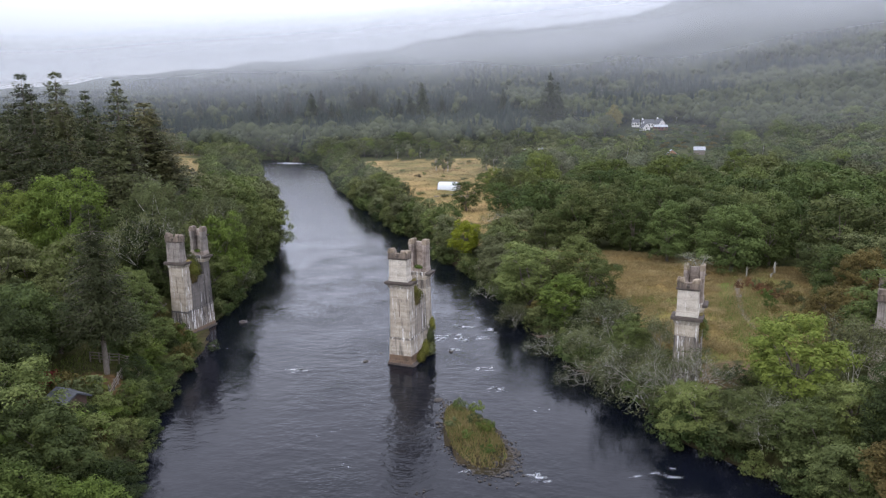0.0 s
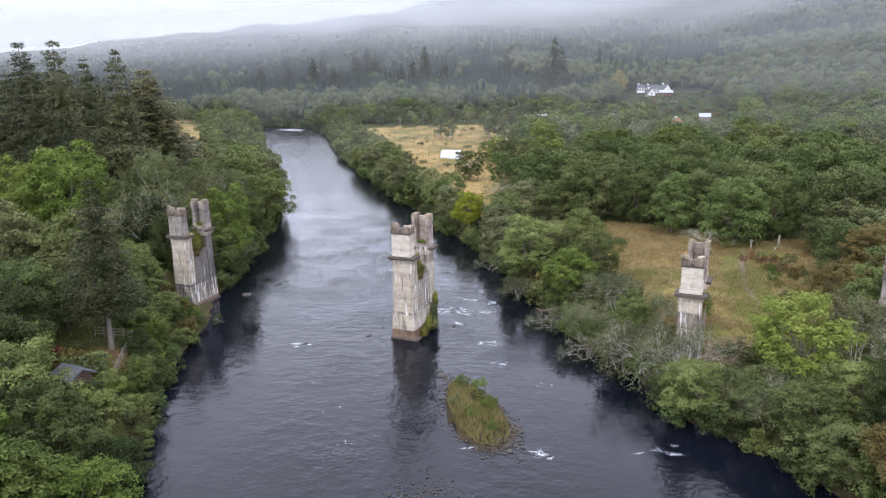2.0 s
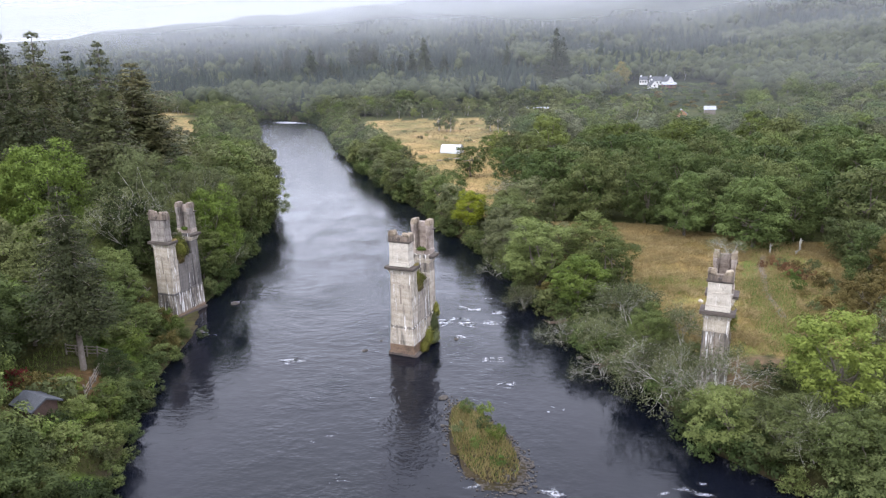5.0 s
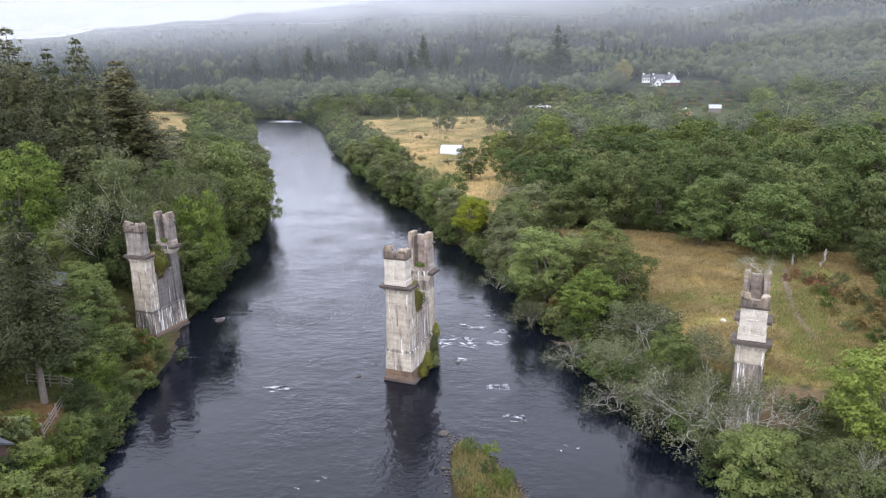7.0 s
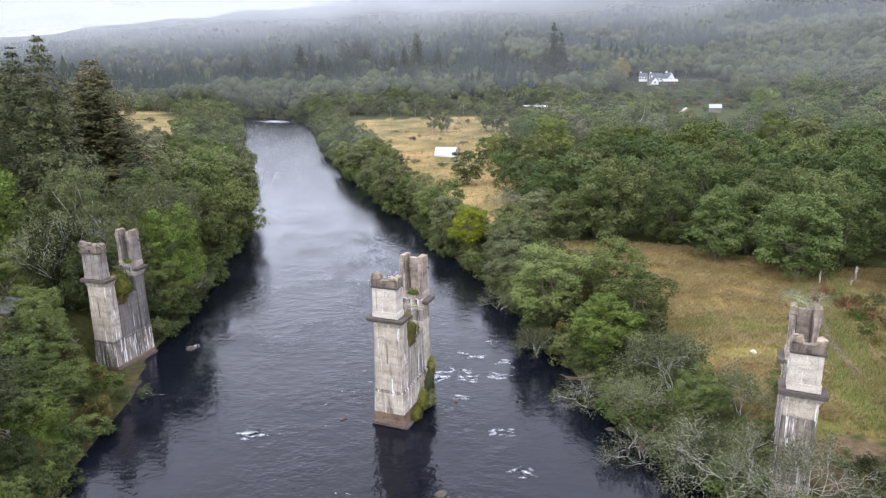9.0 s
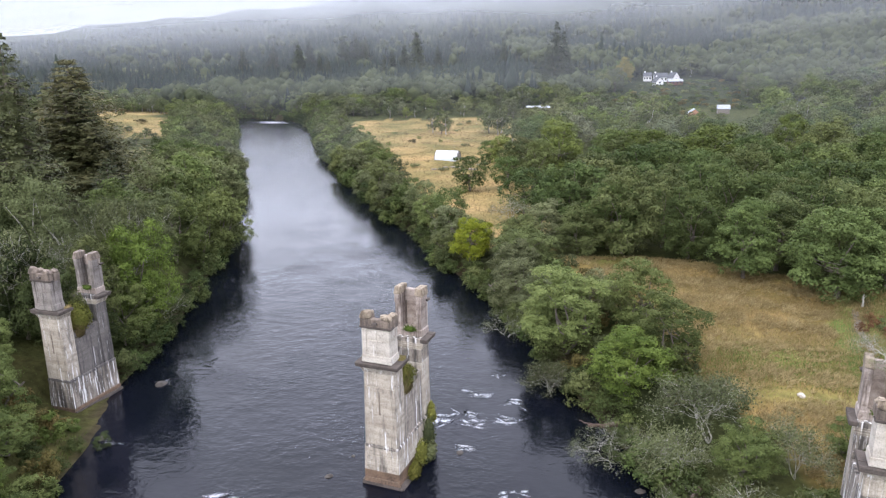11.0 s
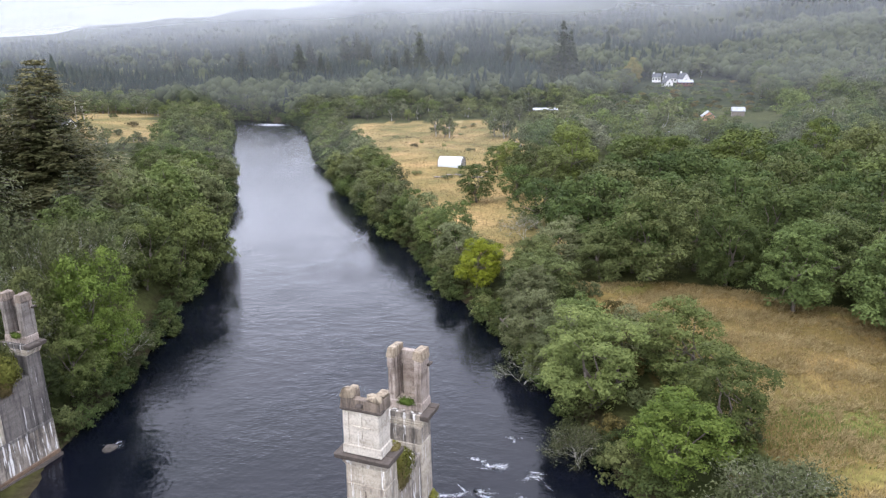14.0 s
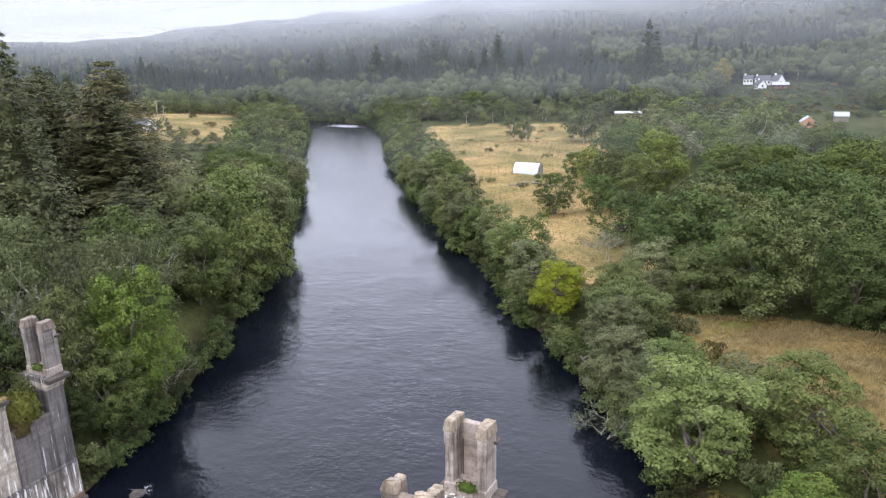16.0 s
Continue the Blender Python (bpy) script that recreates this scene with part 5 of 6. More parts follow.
def pier(x, y, z, yaw, bush_h, seed, weed, wide=1.0, deep=1.0, stone=None, side=None):
    # side: a darker stone than the fronts; the left pier's holds shade too.
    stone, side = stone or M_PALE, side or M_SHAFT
    root = new("bridge_pier")
    part("plinth", block(3.8, 7.2, -1.6, 3.35, 6.85, 0.30, bevel=0.16, rough_=0.13, seed=seed), M_CAP, root, "black wet stone plinth")
    part("plinth_course", block(3.00, 6.62, 0.20, 2.92, 6.56, 0.62, bevel=0.05, rough_=0.03, seed=seed + 1), M_PLINTH, root, "brown-stained stone course")
    for i in range(4):
        z0 = 0.62 + i * 0.62
        g = 0.04 * i
        part("base_course", block(2.86 - g, 6.54 - g, z0, 2.84 - g, 6.52 - g, z0 + 0.61, bevel=0.02), M_PLINTH if i == 0 and seed != 2 else M_PIER if seed != 2 else M_SHAFT, root)
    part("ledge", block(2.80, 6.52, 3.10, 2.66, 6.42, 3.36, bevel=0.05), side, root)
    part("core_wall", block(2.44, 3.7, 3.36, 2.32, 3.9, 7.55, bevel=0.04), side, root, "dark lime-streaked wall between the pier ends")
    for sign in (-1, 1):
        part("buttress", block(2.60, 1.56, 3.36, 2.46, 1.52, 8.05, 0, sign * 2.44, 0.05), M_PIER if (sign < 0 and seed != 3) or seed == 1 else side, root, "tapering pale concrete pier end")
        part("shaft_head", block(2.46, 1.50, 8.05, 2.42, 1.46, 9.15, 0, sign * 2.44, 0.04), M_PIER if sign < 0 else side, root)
        for k, zz in enumerate((9.15, 9.32, 9.49)):
            part("corbel", block(2.48 + 0.15 * k, 1.46 + 0.07 * k, zz, 2.60 + 0.15 * k, 1.52 + 0.07 * k, zz + 0.165, 0, sign * (2.48 + 0.035 * k), 0.02), M_PIER, root)
        part("string_course", block(3.34, 0.62, 9.66, 3.40, 0.66, 10.0, 0, sign * 3.30, 0.05, 0.03, seed + sign), M_CAP, root, "dark weathered projecting string course")
        for sx in (-1, 1):
            part("string_course", block(0.56, 1.30, 9.66, 0.60, 1.34, 9.99, sx * 1.40, sign * 2.33, 0.05, 0.03, seed + sx), M_CAP, root)
        part("turret_floor", block(2.30, 1.40, 9.655, 2.30, 1.40, 10.02, 0, sign * 2.42, 0.02), side, root)
        part("slit", block(0.13, 0.06, 5.9, 0.06, 0.05, 7.7, 0, sign * 3.24, 0.01), M_PARAPET, root, "dark narrow pointed slit")
        turret(root, sign, 1 if sign < 0 else 0.3, seed + 3, stone)
    moss_patch(root, "moss", 0.45, -0.25, 7.6, 2.1, 3.2, 1.0, 2200, seed, L_IVY)
    moss_patch(root, "moss", 0.70, -1.05, 8.3, 1.25, 1.3, 1.5, 1500, seed + 6, L_IVY, 0.13)
    moss_patch(root, "moss", 1.12, -0.75, 7.1, 0.42, 1.9, 1.3, 900, seed + 9, L_GRASS, 0.13)
    moss_patch(root, "moss", 1.35, -2.0, 10.0, 0.5, 1.0, 0.22, 220, seed + 7, L_GRASS, 0.12)
    moss_patch(root, "moss", 0.1, 2.1, 10.55, 1.3, 0.7, 0.36, 320, seed + 1, L_LIME, 0.13)
    if bush_h:
        moss_patch(root, "seat_bush", 0.3, -0.1, 8.3, 2.9, 3.0, bush_h, 1700, seed + 2, L_IVY, 0.24)
        moss_patch(root, "seat_bush", 0.1, 0.5, 8.6, 1.8, 2.0, bush_h * 1.3, 900, seed + 8, L_ELM, 0.24)
    if weed:
        for k, (px, py, pz, w, ln, h, mt) in enumerate(((1.5, 2.1, 1.4, 1.1, 2.4, 2.3, L_BIRCH), (1.6, 0.4, 0.7, 1.2, 2.2, 1.6, L_IVY), (1.75, -1.2, 0.35, 1.0, 2.0, 1.1, L_IVY), (1.5, 2.8, 3.0, 0.8, 1.2, 1.3, L_IVY), (1.9, 1.4, 0.4, 1.0, 2.2, 1.2, L_BIRCH))):
            moss_patch(root, "ivy", px, py, pz, w, ln, h, 420, seed + 11 + k, mt, 0.22)
    root.matrix_basis = pose(x, y, z, 0, 0, yaw) @ Matrix.Diagonal((wide, deep, 1, 1))
    return tagged(root, "weathered pale castellated pier of a vanished railway bridge", "bridge pier", "piers of the old bridge")


pier(-4.3, 71.9, 0, -21, 0, 1, True)
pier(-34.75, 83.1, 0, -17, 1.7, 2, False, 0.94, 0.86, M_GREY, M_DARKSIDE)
pier(24.2, 58.9, -0.42, -24, 0.6, 3, False, 0.87)
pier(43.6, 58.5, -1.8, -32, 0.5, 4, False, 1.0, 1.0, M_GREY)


def gable_house(name, x, y, z, yaw, w, l, eaves, rise, walls, roof, label, windows=3, chimney=True):
    """A small gabled building: walls, two roof slopes, windows, chimney."""
    root = new(name)
    b = bmesh.new()
    ring = [(-w / 2, 0), (w / 2, 0), (w / 2, eaves), (0, eaves + rise), (-w / 2, eaves)]
    ends = [[b.verts.new((px, s * l / 2, pz)) for px, pz in ring] for s in (-1, 1)]
    b.faces.new(ends[0])
    b.faces.new(ends[1][::-1])
    for i in range(5):
        j = (i + 1) % 5
        b.faces.new((ends[0][j], ends[0][i], ends[1][i], ends[1][j]))
    part("wall", b, walls, root)
    t = 0.16
    for s in (-1, 1):
        b = bmesh.new()
        a, c = Vector((s * (w / 2 + 0.35), 0, eaves - 0.35 * rise / (w / 2) + 0.03)), Vector((0, 0, eaves + rise + 0.03))
        vs = []
        for yy in (-l / 2 - 0.3, l / 2 + 0.3):
            for p, dz in ((a, 0), (c, 0), (c, t), (a, t)):
                vs.append(b.verts.new((p.x, yy, p.z + dz)))
        for q in ((0, 1, 2, 3), (7, 6, 5, 4), (0, 4, 5, 1), (1, 5, 6, 2), (2, 6, 7, 3), (3, 7, 4, 0)):
            b.faces.new([vs[i] for i in q])
        bmesh.ops.recalc_face_normals(b, faces=b.faces[:])
        part("roof", b, roof, root)
    for i in range(windows):
        yy = -l / 2 + l * (i + 0.5) / windows
        for s in (-1, 1):
            part("window", block(0.06, 0.9, eaves * 0.42, 0.06, 0.9, eaves * 0.42 + 1.15, s * (w / 2 + 0.01), yy, 0.01), M_GLASS, root)
    if windows:
        part("window", block(1.0, 0.06, eaves * 0.5, 1.0, 0.06, eaves * 0.5 + 1.1, 0, -l / 2 - 0.01, 0.01), M_GLASS, root)
    if chimney:
        part("chimney", block(0.6, 0.9, eaves + rise - 0.5, 0.6, 0.9, eaves + rise + 0.9, 0, l / 2 - 0.7, 0.02), walls, root)
    root.matrix_basis = pose(x, y, z, 0, 0, yaw)
    return tagged(root, label, "house")


gable_house("white_house", 143, 481, zat(143, 481) - 0.3, 20, 5, 6, 3.2, 3.2, M_RENDER, M_SLATE, "white rendered gabled house among trees")
gable_house("white_house", 136.5, 487, zat(136.5, 487) - 0.3, 82, 5, 8, 3.4, 2.4, M_RENDER, M_SLATE, "long white house with grey slate roof", 4)
gable_house("white_house", 130, 493, zat(130, 493), 70, 5, 5, 3.4, 2.0, M_RENDER, M_SLATE, "white house with dark slate roof behind the others")
gable_house("wooden_lodge", 139.5, 466, zat(139.5, 466), 84, 4, 8.5, 2.4, 1.2, M_REDWOOD, M_TIN, "low dark red clad lodge with pale roof edge", 4, False)
gable_house("white_house", 131, 473, zat(131, 473) - 0.4, 15, 5, 5, 2.4, 2.6, M_RENDER, M_SLATE, "white gabled cottage with dark slate roof")
gable_house("cottage", 78, 436, zat(78, 436), 60, 7, 12, 2.8, 3.2, M_RENDER, M_SLATE, "small white cottage with dark slate roof")
gable_house("open_barn", 43, 366, zat(43, 366), 88, 6, 11, 2.6, 0.7, M_SHEDWOOD, M_TIN, "low open field barn with pale sheet roof", 0, False)
gable_house("brick_house", 104, 325, zat(104, 325), -12, 4.6, 5.6, 3.2, 1.8, M_BRICK, M_TIN, "orange brick house with pale shining roof", 2, False)
gable_house("outbuilding", 124, 345, zat(124, 345), 75, 4.4, 5, 2.4, 1.4, M_GREYWOOD, M_TIN, "outbuilding with pale sheet roof", 0, False)
gable_house("white_house", 158, 336, zat(158, 336), 10, 6.5, 11, 3.2, 3.0, M_RENDER, M_SLATE, "white gabled house half hidden by trees", 2, False)
gable_house("garden_shed", -46.5, 82.5, zat(-46.5, 82.5), 72, 3.0, 5.0, 2.1, 0.8, M_SHEDWOOD, M_SLATE, "dark brown boarded garden shed on the lawn", 1, False)
gable_house("garden_shed", -32.9, 48.6, zat(-32.9, 48.6) + 0.1, 62, 1.9, 2.4, 1.5, 0.5, M_SHEDWOOD, M_SLATE, "small garden shed with a grey felt roof", 0, False)


def polytunnel(x, y, z, yaw):
    root = new("polytunnel")
    n, r, L = 14, 2.5, 6.4
    b = bmesh.new()
    rings = []
    for yy in np.linspace(-L / 2, L / 2, 7):
        rings.append([[b.verts.new((rr * math.cos(a), yy, rr * 1.05 * math.sin(a))) for a in np.linspace(0, math.pi, n)] for rr in (r, r - 0.05)])
    for p, q in zip(rings, rings[1:]):
        for k in (0, 1):
            for i in range(n - 1):
                b.faces.new((p[k][i], p[k][i + 1], q[k][i + 1], q[k][i]))
    for p in (rings[0], rings[-1]):
        for i in range(n - 1):
            b.faces.new((p[0][i], p[0][i + 1], p[1][i + 1], p[1][i]))
    bmesh.ops.recalc_face_normals(b, faces=b.faces[:])
    part("cover", b, M_POLY, root)
    part("end_wall", block(4.2, 0.06, 0, 2.6, 0.06, 2.2, 0, L / 2 - 0.1, 0.01), M_POLY, root)
    for s in (-1, 1):
        v, f = tube([(2.5 * math.cos(a), s * (L / 2 + 0.02), 2.62 * math.sin(a)) for a in np.linspace(0, math.pi, 12)], [0.07] * 12, 5)
        o = new("hoop", mesh_from("hoop", v, f, M_GREYWOOD))
        o.parent = root
        for px in (-1.3, -0.45, 0.45, 1.3):
            part("post", block(0.12, 0.10, 0, 0.12, 0.10, 2.1, px, s * (L / 2 + 0.06), 0.01), M_GREYWOOD, root)
        part("rail", block(4.4, 0.08, 1.05, 4.4, 0.08, 1.17, 0, s * (L / 2 + 0.16), 0.01), M_GREYWOOD, root)
    root.matrix_basis = pose(x, y, z, 0, 0, yaw)
    return tagged(root, "white polythene garden tunnel with timber end frame", "polytunnel")


polytunnel(-0.6, 221, zat(-0.6, 221), -106)
for i in range(9):
    o = new("pallet")
    for k in range(5):
        part("board", block(0.22, 1.4, 0.1, 0.22, 1.4, 0.16, k * 0.28 - 0.56, 0, 0.01), M_GREYWOOD, o)
    for k in (-0.6, 0.6):
        part("bearer", block(1.3, 0.1, 0.0, 1.3, 0.1, 0.1, 0, k, 0.01), M_GREYWOOD, o)
    px, py = -4 + 1.5 * i + rng.uniform(-0.5, 0.5), 206 + rng.uniform(-4, 3)
    o.matrix_basis = pose(px, py, zat(px, py) + 0.05, 0, 0, rng.uniform(0, 180))
    tagged(o, "grey weathered timber pallet lying in the grass", "pallet", "pallets by the tunnel")


def fence_run(a, b, posts, broken=0.0):
    root = new("fence")
    a, b = Vector(a), Vector(b)
    for i in range(posts):
        p = a.lerp(b, i / (posts - 1))
        z = zat(p.x, p.y)
        o = part("post", block(0.12, 0.12, -0.3, 0.10, 0.10, 1.15, bevel=0.01), M_GREYWOOD, root)
        o.matrix_basis = pose(p.x, p.y, z, rng.normal() * 3, rng.normal() * 3, 0)
    for h in (0.4, 0.72, 1.02):
        pts = [(p.x, p.y, zat(p.x, p.y) + h + rng.normal() * 0.02 - broken * i * 0.1) for i, p in enumerate(a.lerp(b, k / 5) for k in range(6))]
        v, f = tube(pts, [0.05] * 6, 4)
        o = new("rail", mesh_from("rail", v, f, M_GREYWOOD))
        o.parent = root
    return tagged(root, "weathered grey post and rail garden fence", "fence")


fence_run((-37.5, 61.2, 0), (-33.6, 61.4, 0), 5)
fence_run((-33.6, 61.4, 0), (-31.8, 53.6, 0), 6, 0.6)
plant("redbush", -37.4, 52.8, 1.9, 1.6, "", None)
plant("hedge", -33.4, 53.6, 1.8, 2.0)
plant("hedge", -30.4, 49.6, 1.6, 1.9)
plant("bush", -28.7, 44.8, 3.0, 2.3)
plant("bush", -54.5, 90, 1.6, 2.4)
plant("hedge", -46, 72, 1.5, 2.2)
plant("hedge", -49, 70, 1.3, 1.8)
plant("hedge", -53, 82, 2.0, 2.4)


def boulder(x, y, z, s, seed, material=None, label="dark wet boulder breaking the river surface"):
    rg = np.random.default_rng(seed)
    b = bmesh.new()
    bmesh.ops.create_icosphere(b, subdivisions=2, radius=1)
    for v in b.verts:
        k = 1 + 0.28 * noise.noise(v.co * 1.7 + Vector((seed, 0, 0)))
        v.co = Vector((v.co.x * s * k * rg.uniform(0.95, 1.05), v.co.y * s * 0.8 * k, v.co.z * s * 0.55 * k))
    me = bpy.data.meshes.new("boulder")
    b.to_mesh(me)
    b.free()
    me.materials.append(material or M_STONE)
    o = new("boulder", me)
    o.matrix_basis = pose(x, y, z, 0, 0, rg.uniform(0, 360))
    return tagged(o, label, "boulder", "boulders in the river")


for i, (x, y, s) in enumerate(((-0.9, 58.9, 0.55), (-9.7, 70.2, 0.35), (-8.2, 73, 0.2), (-29.0, 86.2, 0.7), (0.4, 73.4, 0.35), (-30, 76, 0.5), (15.5, 64.6, 0.7), (13.5, 68, 0.4))):
    boulder(x, y, -0.12 * s, s, i)


def stones():
    """Shingle round the islet and on the shoal."""
    rg = np.random.default_rng(5)
    iv, jf = ico()
    vs, fs = [], []
    for i in range(1150):
        if i < 800:
            a = rg.normal(0.35, 0.95) if i < 560 else rg.uniform(0, 6.28)
            k = rg.normal(1.06, 0.13)
            u, w = k * math.cos(a) * (2.35 + 0.75 * k * math.sin(a)), 6.6 * k * math.sin(a)
            x, y = 2.2 + 0.961 * u + 0.276 * w, 50.8 + 0.276 * u - 0.961 * w
        else:
            x, y = rg.normal(-1.8, 1.5), rg.normal(37.2, 1.6)
        s = rg.uniform(0.05, 0.17) * (1 if i < 800 else 0.75) * (1.8 if rg.random() < 0.06 else 1)
        vs.append(iv * rg.uniform(0.7, 1.1, (len(iv), 1)) * [s, s * 0.8, s * 0.55] + [x, y, max(0.0, zat(x, y)) + 0.02])
        fs.append(jf + 0)
    v, f = join(list(zip(vs, fs)))
    tagged(new("shingle", mesh_from("shingle", v, f, M_STONE)), "brown and grey shingle round the islet", "stones", kind="stuff")


stones()
for x, y, h, r, k in ((2.9, 54.6, 2.3, 0.85, "hedge"), (3.5, 50.0, 1.6, 0.85, "hedge"), (1.2, 54.6, 1.5, 0.9, "sallow"), (2.6, 51.8, 1.1, 0.9, "sallow"), (4.2, 52.2, 1.0, 0.7, "bracken"), (0.6, 51.6, 0.8, 0.8, "bracken"), (3.4, 46.6, 0.7, 0.8, "bracken"), (1.8, 48.9, 0.7, 0.8, "bracken")):
    plant(k, x, y, h, r, "plants on the islet")


# places of broken water: x, y, spread, number, size
FOAM = ((-17.2, 67.5, 0.5, 5, 1.3), (-0.9, 78.8, 0.8, 6, 1.5), (1.6, 79.4, 0.6, 4, 1.4), (2.9, 83.4, 0.6, 4, 1.4), (1.0, 84.6, 0.5, 2, 1.1), (5.7, 81.8, 0.6, 4, 1.6), (4.7, 78.6, 0.6, 4, 1.5), (2.3, 77.8, 0.6, 3, 1.2),
        (1.0, 74.0, 0.3, 3, 1.2), (4.5, 67.2, 0.6, 4, 1.1), (4.6, 87.8, 0.5, 2, 0.9), (7.2, 43.4, 0.6, 4, 1.2), (1.9, 44.6, 0.3, 2, 0.9), (17.0, 44.0, 0.9, 4, 1.1), (-29.0, 75, 0.6, 4, 0.9), (5.2, 61.5, 0.6, 4, 1.0),
        (-28.7, 87.0, 0.5, 3, 0.9), (-8.5, 77, 1.4, 5, 0.6), (-12, 74, 1.8, 4, 0.5), (9, 55.7, 1.2, 3, 0.7), (-9, 46, 1.0, 5, 0.6), (-10.4, 52, 1.0, 4, 0.55), (-8.2, 58, 1.0, 3, 0.5))


def white_water():
    """Broken crests over shallow stones: clusters of small ragged streaks on the surface."""
    rg = np.random.default_rng(77)
    V, F, T, o = [], [], [], 0
    n = 9
    spots = []
    for cx, cy, reach, count, big in FOAM:
        for _ in range(count * 2 if big > 0.8 else count):
            spots.append((cx + rg.normal() * reach, cy + rg.normal() * reach * 0.8, rg.uniform(0.4, 1.0) * big, rg.uniform(0.14, 0.34) * big, rg.normal() * 0.6 - 0.25, rg.uniform(0.5, 1.0) * min(1.0, 0.3 + 0.6 * big)))
    for cx, cy, rx, ry, turn, k in spots:
        u, v = np.meshgrid(np.linspace(-1, 1, n), np.linspace(-1, 1, n))
        w = v + 0.5 * u * u
        X, Y = u * rx, w * ry
        V.append(np.stack([cx + X * math.cos(turn) - Y * math.sin(turn), cy + X * math.sin(turn) + Y * math.cos(turn), np.full(u.shape, 0.012 + 0.002 * rg.random())], -1).reshape(-1, 3))
        T.append((k * (1 - np.clip(np.hypot(u, v), 0, 1)) - (np.hypot(u, v) > 0.98) * 2).ravel())
        ii = np.arange(n * n).reshape(n, n) + o
        F.append(np.stack([ii[:-1, :-1], ii[:-1, 1:], ii[1:, 1:], ii[1:, :-1]], -1).reshape(-1, 4))
        o += n * n
    u, v = np.meshgrid(np.linspace(-1, 1, 17), np.linspace(-1, 1, 9))
    V.append(np.stack([-92 + u * 15, 390 + v * 12 - u * 7, np.full(u.shape, 0.012)], -1).reshape(-1, 3))
    T.append((1.0 * (1 - np.clip(np.hypot(u, v), 0, 1))).ravel())
    ii = np.arange(u.size).reshape(u.shape) + o
    F.append(np.stack([ii[:-1, :-1], ii[:-1, 1:], ii[1:, 1:], ii[1:, :-1]], -1).reshape(-1, 4))
    me = mesh_from("white_water", np.concatenate(V), np.concatenate(F), M_BROKEN)
    at = me.attributes.new("thickness", "FLOAT", "POINT")
    at.data.foreach_set("value", np.concatenate(T).astype(np.float32))
    tagged(new("white_water", me), "small broken white crests over shallow stones", "foam", kind="stuff")


white_water()


def grass(name, poly, count, size, material, label, seed, slim=0.11):
    """Tufts of rough grass, upright blades in small fans."""
    rg = np.random.default_rng(seed)
    xs, ys = np.array([p[0] for p in poly]), np.array([p[1] for p in poly])
    px, py = rg.uniform(xs.min(), xs.max(), count * 2), rg.uniform(ys.min(), ys.max(), count * 2)
    ok = inside(px, py, poly)
    px, py = px[ok][:count], py[ok][:count]
    clump = np.sin(px * 0.31 + 2.3 * np.sin(py * 0.17 + 0.06 * px)) * np.sin(py * 0.27 + 1.9 * np.sin(px * 0.21)) + rg.normal(size=len(px)) * 0.55
    px, py = px[clump > -0.35], py[clump > -0.35]
    pz, d, _ = lie(px, py)
    keep = (d > 0.5) | (pz > 0.18)
    px, py, pz = px[keep], py[keep], pz[keep]
    k = len(px)
    a = rg.uniform(0, 6.28, k)
    h = size * rg.uniform(0.5, 1.2, k)
    w = h * slim
    lean = rg.normal(size=(k, 2)) * 0.40 * h[:, None]
    v = np.stack([np.stack([px - np.cos(a) * w, py - np.sin(a) * w, pz - 0.03], 1), np.stack([px + np.cos(a) * w, py + np.sin(a) * w, pz - 0.03], 1),
                  np.stack([px + lean[:, 0], py + lean[:, 1], pz + h], 1)], 1)
    f = np.arange(k * 3).reshape(-1, 3)
    return tagged(new(name, mesh_from(name, v, f, material)), label, "grass", kind="stuff")


grass("field_grass", NEAR_FIELD, 150000, 0.30, L_GRASS, "long bleached grass in the riverside field", 31)
def tussocks(poly, count, seed):
    """Rank tufts of pale bent grass, each a fan of leaning blades."""
    rg = np.random.default_rng(seed)
    xs, ys = np.array([p[0] for p in poly]), np.array([p[1] for p in poly])
    px, py = rg.uniform(xs.min(), xs.max(), count * 3), rg.uniform(ys.min(), ys.max(), count * 3)
    streak = np.sin((py + 0.02 * (px - 30) ** 2) * 0.9 + 1.6 * np.sin(px * 0.17)) + rg.normal(size=px.size) * 0.7
    ok = inside(px, py, poly) & (streak > 0.25) & (shore_distance(px, py, TRACK) > 2.6)
    px, py = px[ok][:count], py[ok][:count]
    pz = lie(px, py)[0]
    k = 16
    own = np.repeat(np.arange(len(px)), k)
    size = rg.uniform(0.35, 0.75, len(px))[own] * rg.uniform(0.7, 1.1, len(own))
    lean = rg.normal(size=(len(own), 2)) * 0.55 + [0.35, -0.2]
    root_ = np.stack([px[own] + rg.normal(size=len(own)) * 0.12, py[own] + rg.normal(size=len(own)) * 0.12, pz[own] - 0.04], 1)
    tip = root_ + np.stack([lean[:, 0] * size, lean[:, 1] * size, size * 0.8], 1)
    a = rg.uniform(0, 6.28, len(own))
    w = np.stack([np.cos(a), np.sin(a), a * 0], 1) * 0.05
    v = np.stack([root_ - w, root_ + w, tip], 1)
    o = new("tussocks", mesh_from("tussocks", v, np.arange(len(own) * 3).reshape(-1, 3), L_STRAW))
    return tagged(o, "tussocks of pale bent grass in the riverside field", "grass", kind="stuff")


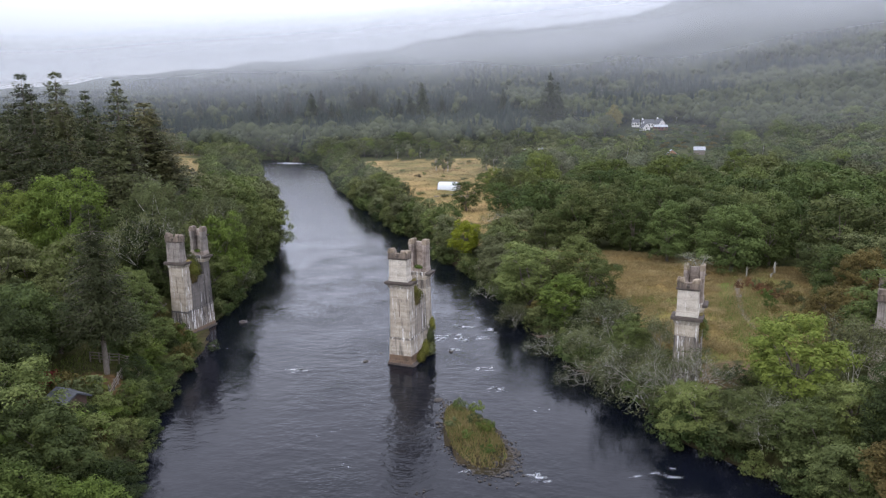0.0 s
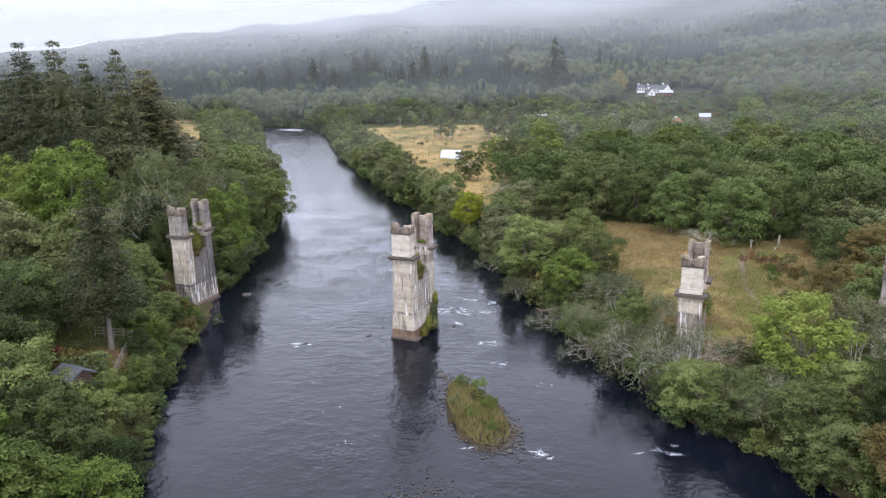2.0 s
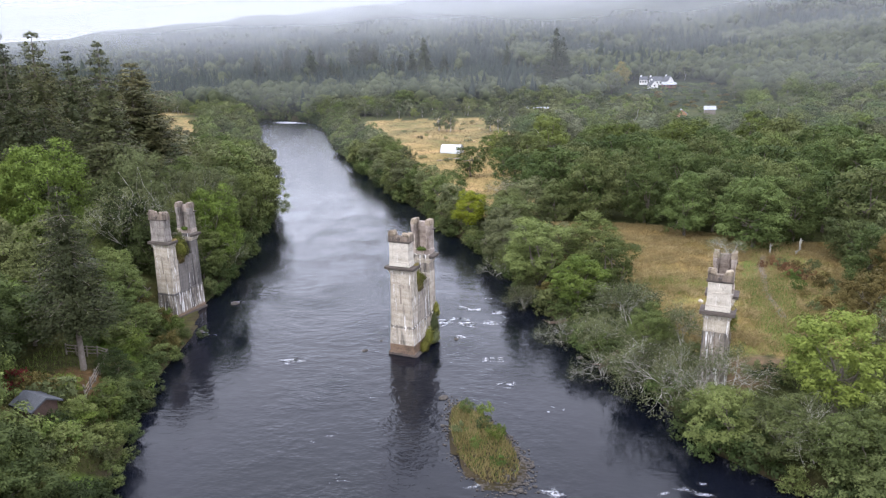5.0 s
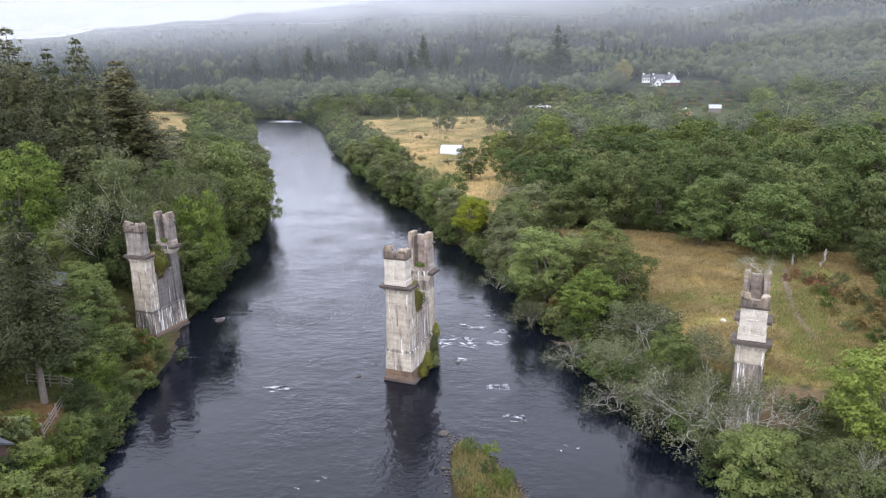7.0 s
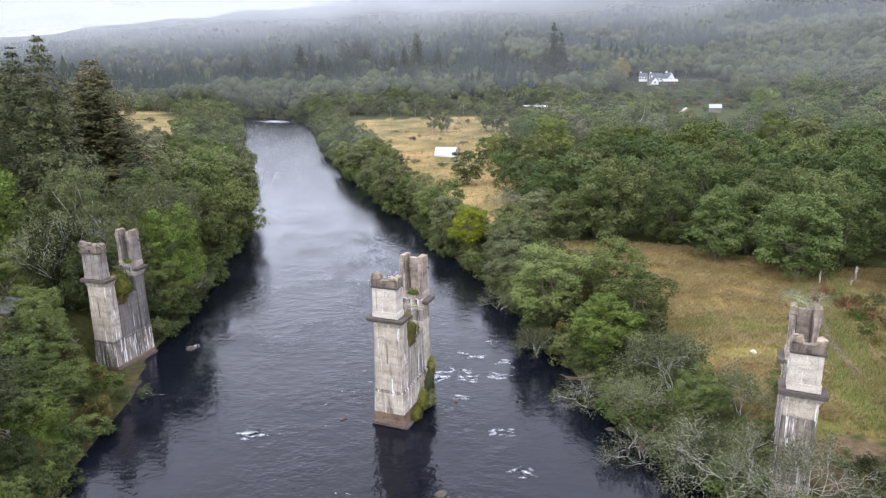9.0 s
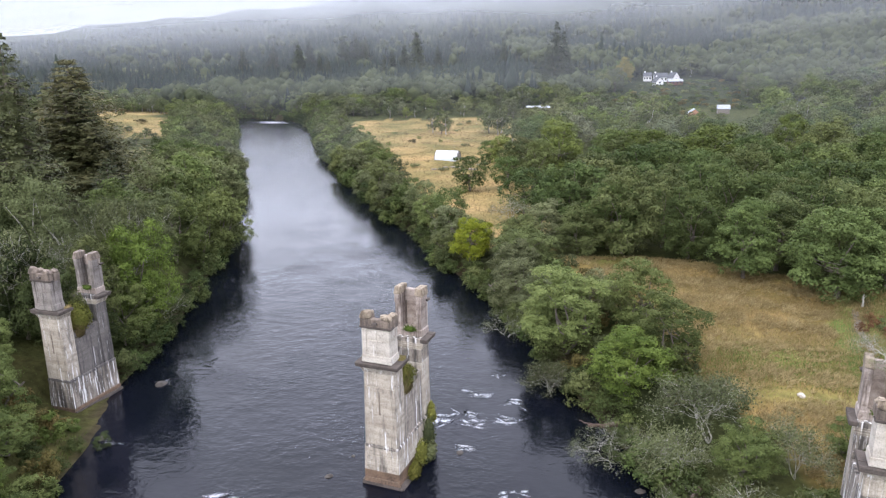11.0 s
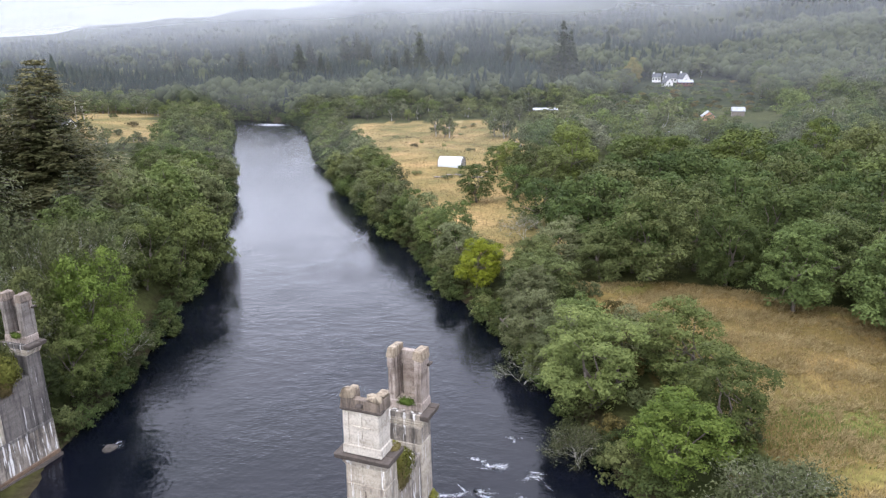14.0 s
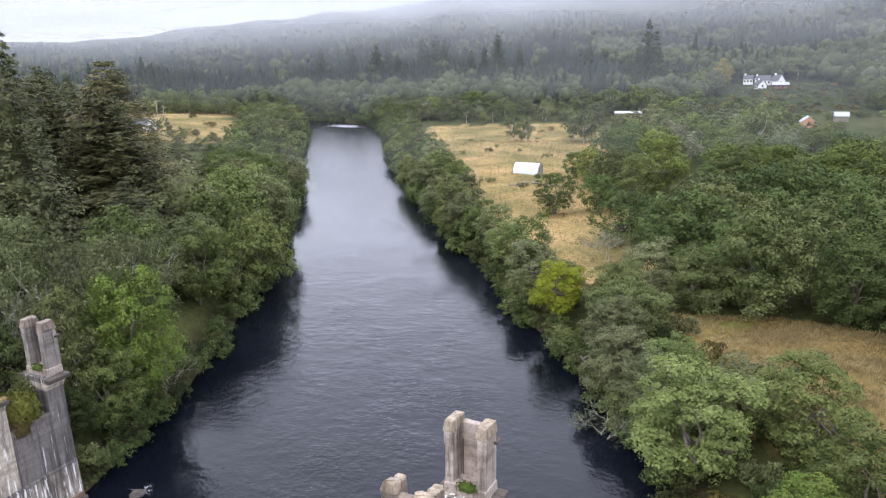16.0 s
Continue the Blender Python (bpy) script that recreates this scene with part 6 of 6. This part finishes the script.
tussocks(NEAR_FIELD, 5200, 38)
grass("green_sward", [(20, 83), (30, 88), (45, 84), (52, 78), (44, 72), (39, 62), (31, 62), (33, 76), (24, 79)], 30000, 0.26, L_GREENGRASS, "fresh green grass trodden through the field", 36)
grass("far_grass", FAR_FIELD, 34000, 0.42, L_PALEGRASS, "straw-coloured rough pasture", 32)
grass("left_grass", LEFT_FIELD, 14000, 0.5, L_PALEGRASS, "straw-coloured rough pasture", 33)
grass("bank_grass", [(-26, 28), (-27.5, 51), (-30, 62), (-30.5, 75), (-40, 84), (-40, 62), (-38, 28)], 16000, 0.35, L_GREENGRASS, "rank green grass on the garden bank", 34)
grass("islet_sedge", [(-2, 43), (7, 43), (7, 59), (-2, 59)], 3500, 0.45, L_GREENGRASS, "green sedge on the islet", 37)
grass("islet_grass", [(-2, 43), (7, 43), (7, 59), (-2, 59)], 17000, 0.42, L_GRASS, "olive and tawny grass on the islet", 35)


def stump(x, y, h, r, lean):
    """A dead, broken, bark-less trunk."""
    rg = np.random.default_rng(int(x * 10))
    v, f = join([limb((0, 0, -0.2), (lean, 0.1, h), r, r * 0.55, rg, 5, 0.05), limb((lean * 0.6, 0, h * 0.62), (lean + 0.35, 0.1, h * 0.9), r * 0.4, r * 0.15, rg)])
    o = new("dead_tree")
    t = new("trunk", mesh_from("trunk", v, f, M_PALE_BARK))
    t.parent = o
    o.matrix_basis = pose(x, y, zat(x, y))
    return tagged(o, "broken silver-grey dead trunk standing in rough grass", "dead tree")


stump(49.2, 96.2, 2.4, 0.20, 0.5)
stump(46.0, 97.5, 1.5, 0.14, 0.1)
stump(15.4, 64.3, 1.8, 0.16, 0.9)

boulder(28.8, 76.1, zat(28.8, 76.1) + 0.12, 0.38, 61, M_PALE, "pale stone block lying in the field grass")


def footpath(line, width):
    """A worn track of broken pale slabs through the field."""
    rg = np.random.default_rng(12)
    root = new("footpath")
    for (ax, ay), (bx, by) in zip(line, line[1:]):
        L = math.hypot(bx - ax, by - ay)
        for s in np.arange(0.5, L, 1.0):
            x, y = ax + (bx - ax) * s / L + rg.normal() * 0.05, ay + (by - ay) * s / L
            o = part("slab", block(width * rg.uniform(0.9, 1.1), 1.3, -0.1, width * rg.uniform(0.8, 0.95), 1.2, rg.uniform(0.03, 0.06), bevel=0.02, rough_=0.04, seed=int(s * 10)), M_SLAB, root)
            o.matrix_basis = pose(x, y, zat(x, y), 0, 0, math.degrees(math.atan2(by - ay, bx - ax)) - 90 + rg.normal() * 2)
    return tagged(root, "worn footpath of broken pale slabs in the grass", "footpath")


footpath([(45, 97), (42, 91), (38.3, 80.5), (36.5, 72)], 0.7)
plant("bare", 25.5, 61.1, 1.7, 1.9, "", None, 13.3)


def utility_pole(x, y, h):
    root = new("utility_pole")
    for nm, pts, r in (("pole", [(0, 0, -0.4), (0, 0, h)], [0.16, 0.12]), ("crossarm", [(-0.8, 0, h - 0.6), (0.8, 0, h - 0.6)], [0.06, 0.06])):
        v, f = tube(pts, r, 6)
        o = new(nm, mesh_from(nm, v, f, M_PALE_BARK))
        o.parent = root
    root.matrix_basis = pose(x, y, zat(x, y))
    return tagged(root, "pale wooden utility pole at the field edge", "utility pole")


utility_pole(-145, 306, 9)
utility_pole(-138.5, 299, 8)
gable_house("cottage", -136, 278, zat(-136, 278), 70, 5, 9, 2.6, 2.0, M_RENDER, M_SLATE, "small white cottage behind the spruces", 3)
# gorse and rushes dotted over the pasture
for k in range(26):
    x, y = rng.uniform(-215, -115), rng.uniform(285, 435)
    if inside(np.array([x]), np.array([y]), LEFT_FIELD)[0]:
        plant("bracken", x, y, rng.uniform(1.2, 2.2), rng.uniform(1.6, 3.6), "scrub dotted over the pasture")
for k in range(26):
    x, y = rng.uniform(-35, 30), rng.uniform(155, 345)
    if inside(np.array([x]), np.array([y]), FAR_FIELD)[0]:
        plant("bracken", x, y, rng.uniform(0.8, 1.7), rng.uniform(1.0, 2.2), "scrub dotted over the pasture")


def fallen_log(ax, ay, bx, by):
    """A broken trunk jutting from the bank over the water."""
    rg = np.random.default_rng(3)
    root = new("fallen_log")
    a, b = np.array([ax, ay, 0.9]), np.array([bx, by, 1.6])
    for nm, pq, r in (("trunk", (b, a), (0.22, 0.13)), ("branch", ((a + b) / 2, a + [0.2, -0.9, 0.5]), (0.09, 0.03)), ("branch", (a * 0.8 + b * 0.2, a + [-0.7, 0.3, 0.35]), (0.08, 0.03))):
        v, f = limb(pq[0], pq[1], r[0], r[1], rg, 5, 0.05)
        o = new(nm, mesh_from(nm, v, f, M_LOG))
        o.parent = root
    return tagged(root, "reddish-brown broken trunk lying over the bank", "log")


for k in range(16):
    plant("bracken" if k % 3 else "bush", -32.6 - 0.42 * k + rng.normal() * 0.5, 76.2 + 0.10 * k + rng.normal() * 0.7, rng.uniform(0.7, 1.3), rng.uniform(0.8, 1.3), "undergrowth on the bank")
fallen_log(11.2, 76.0, 13.6, 75.0)
fallen_log(14.6, 63.4, 17.0, 66.0)
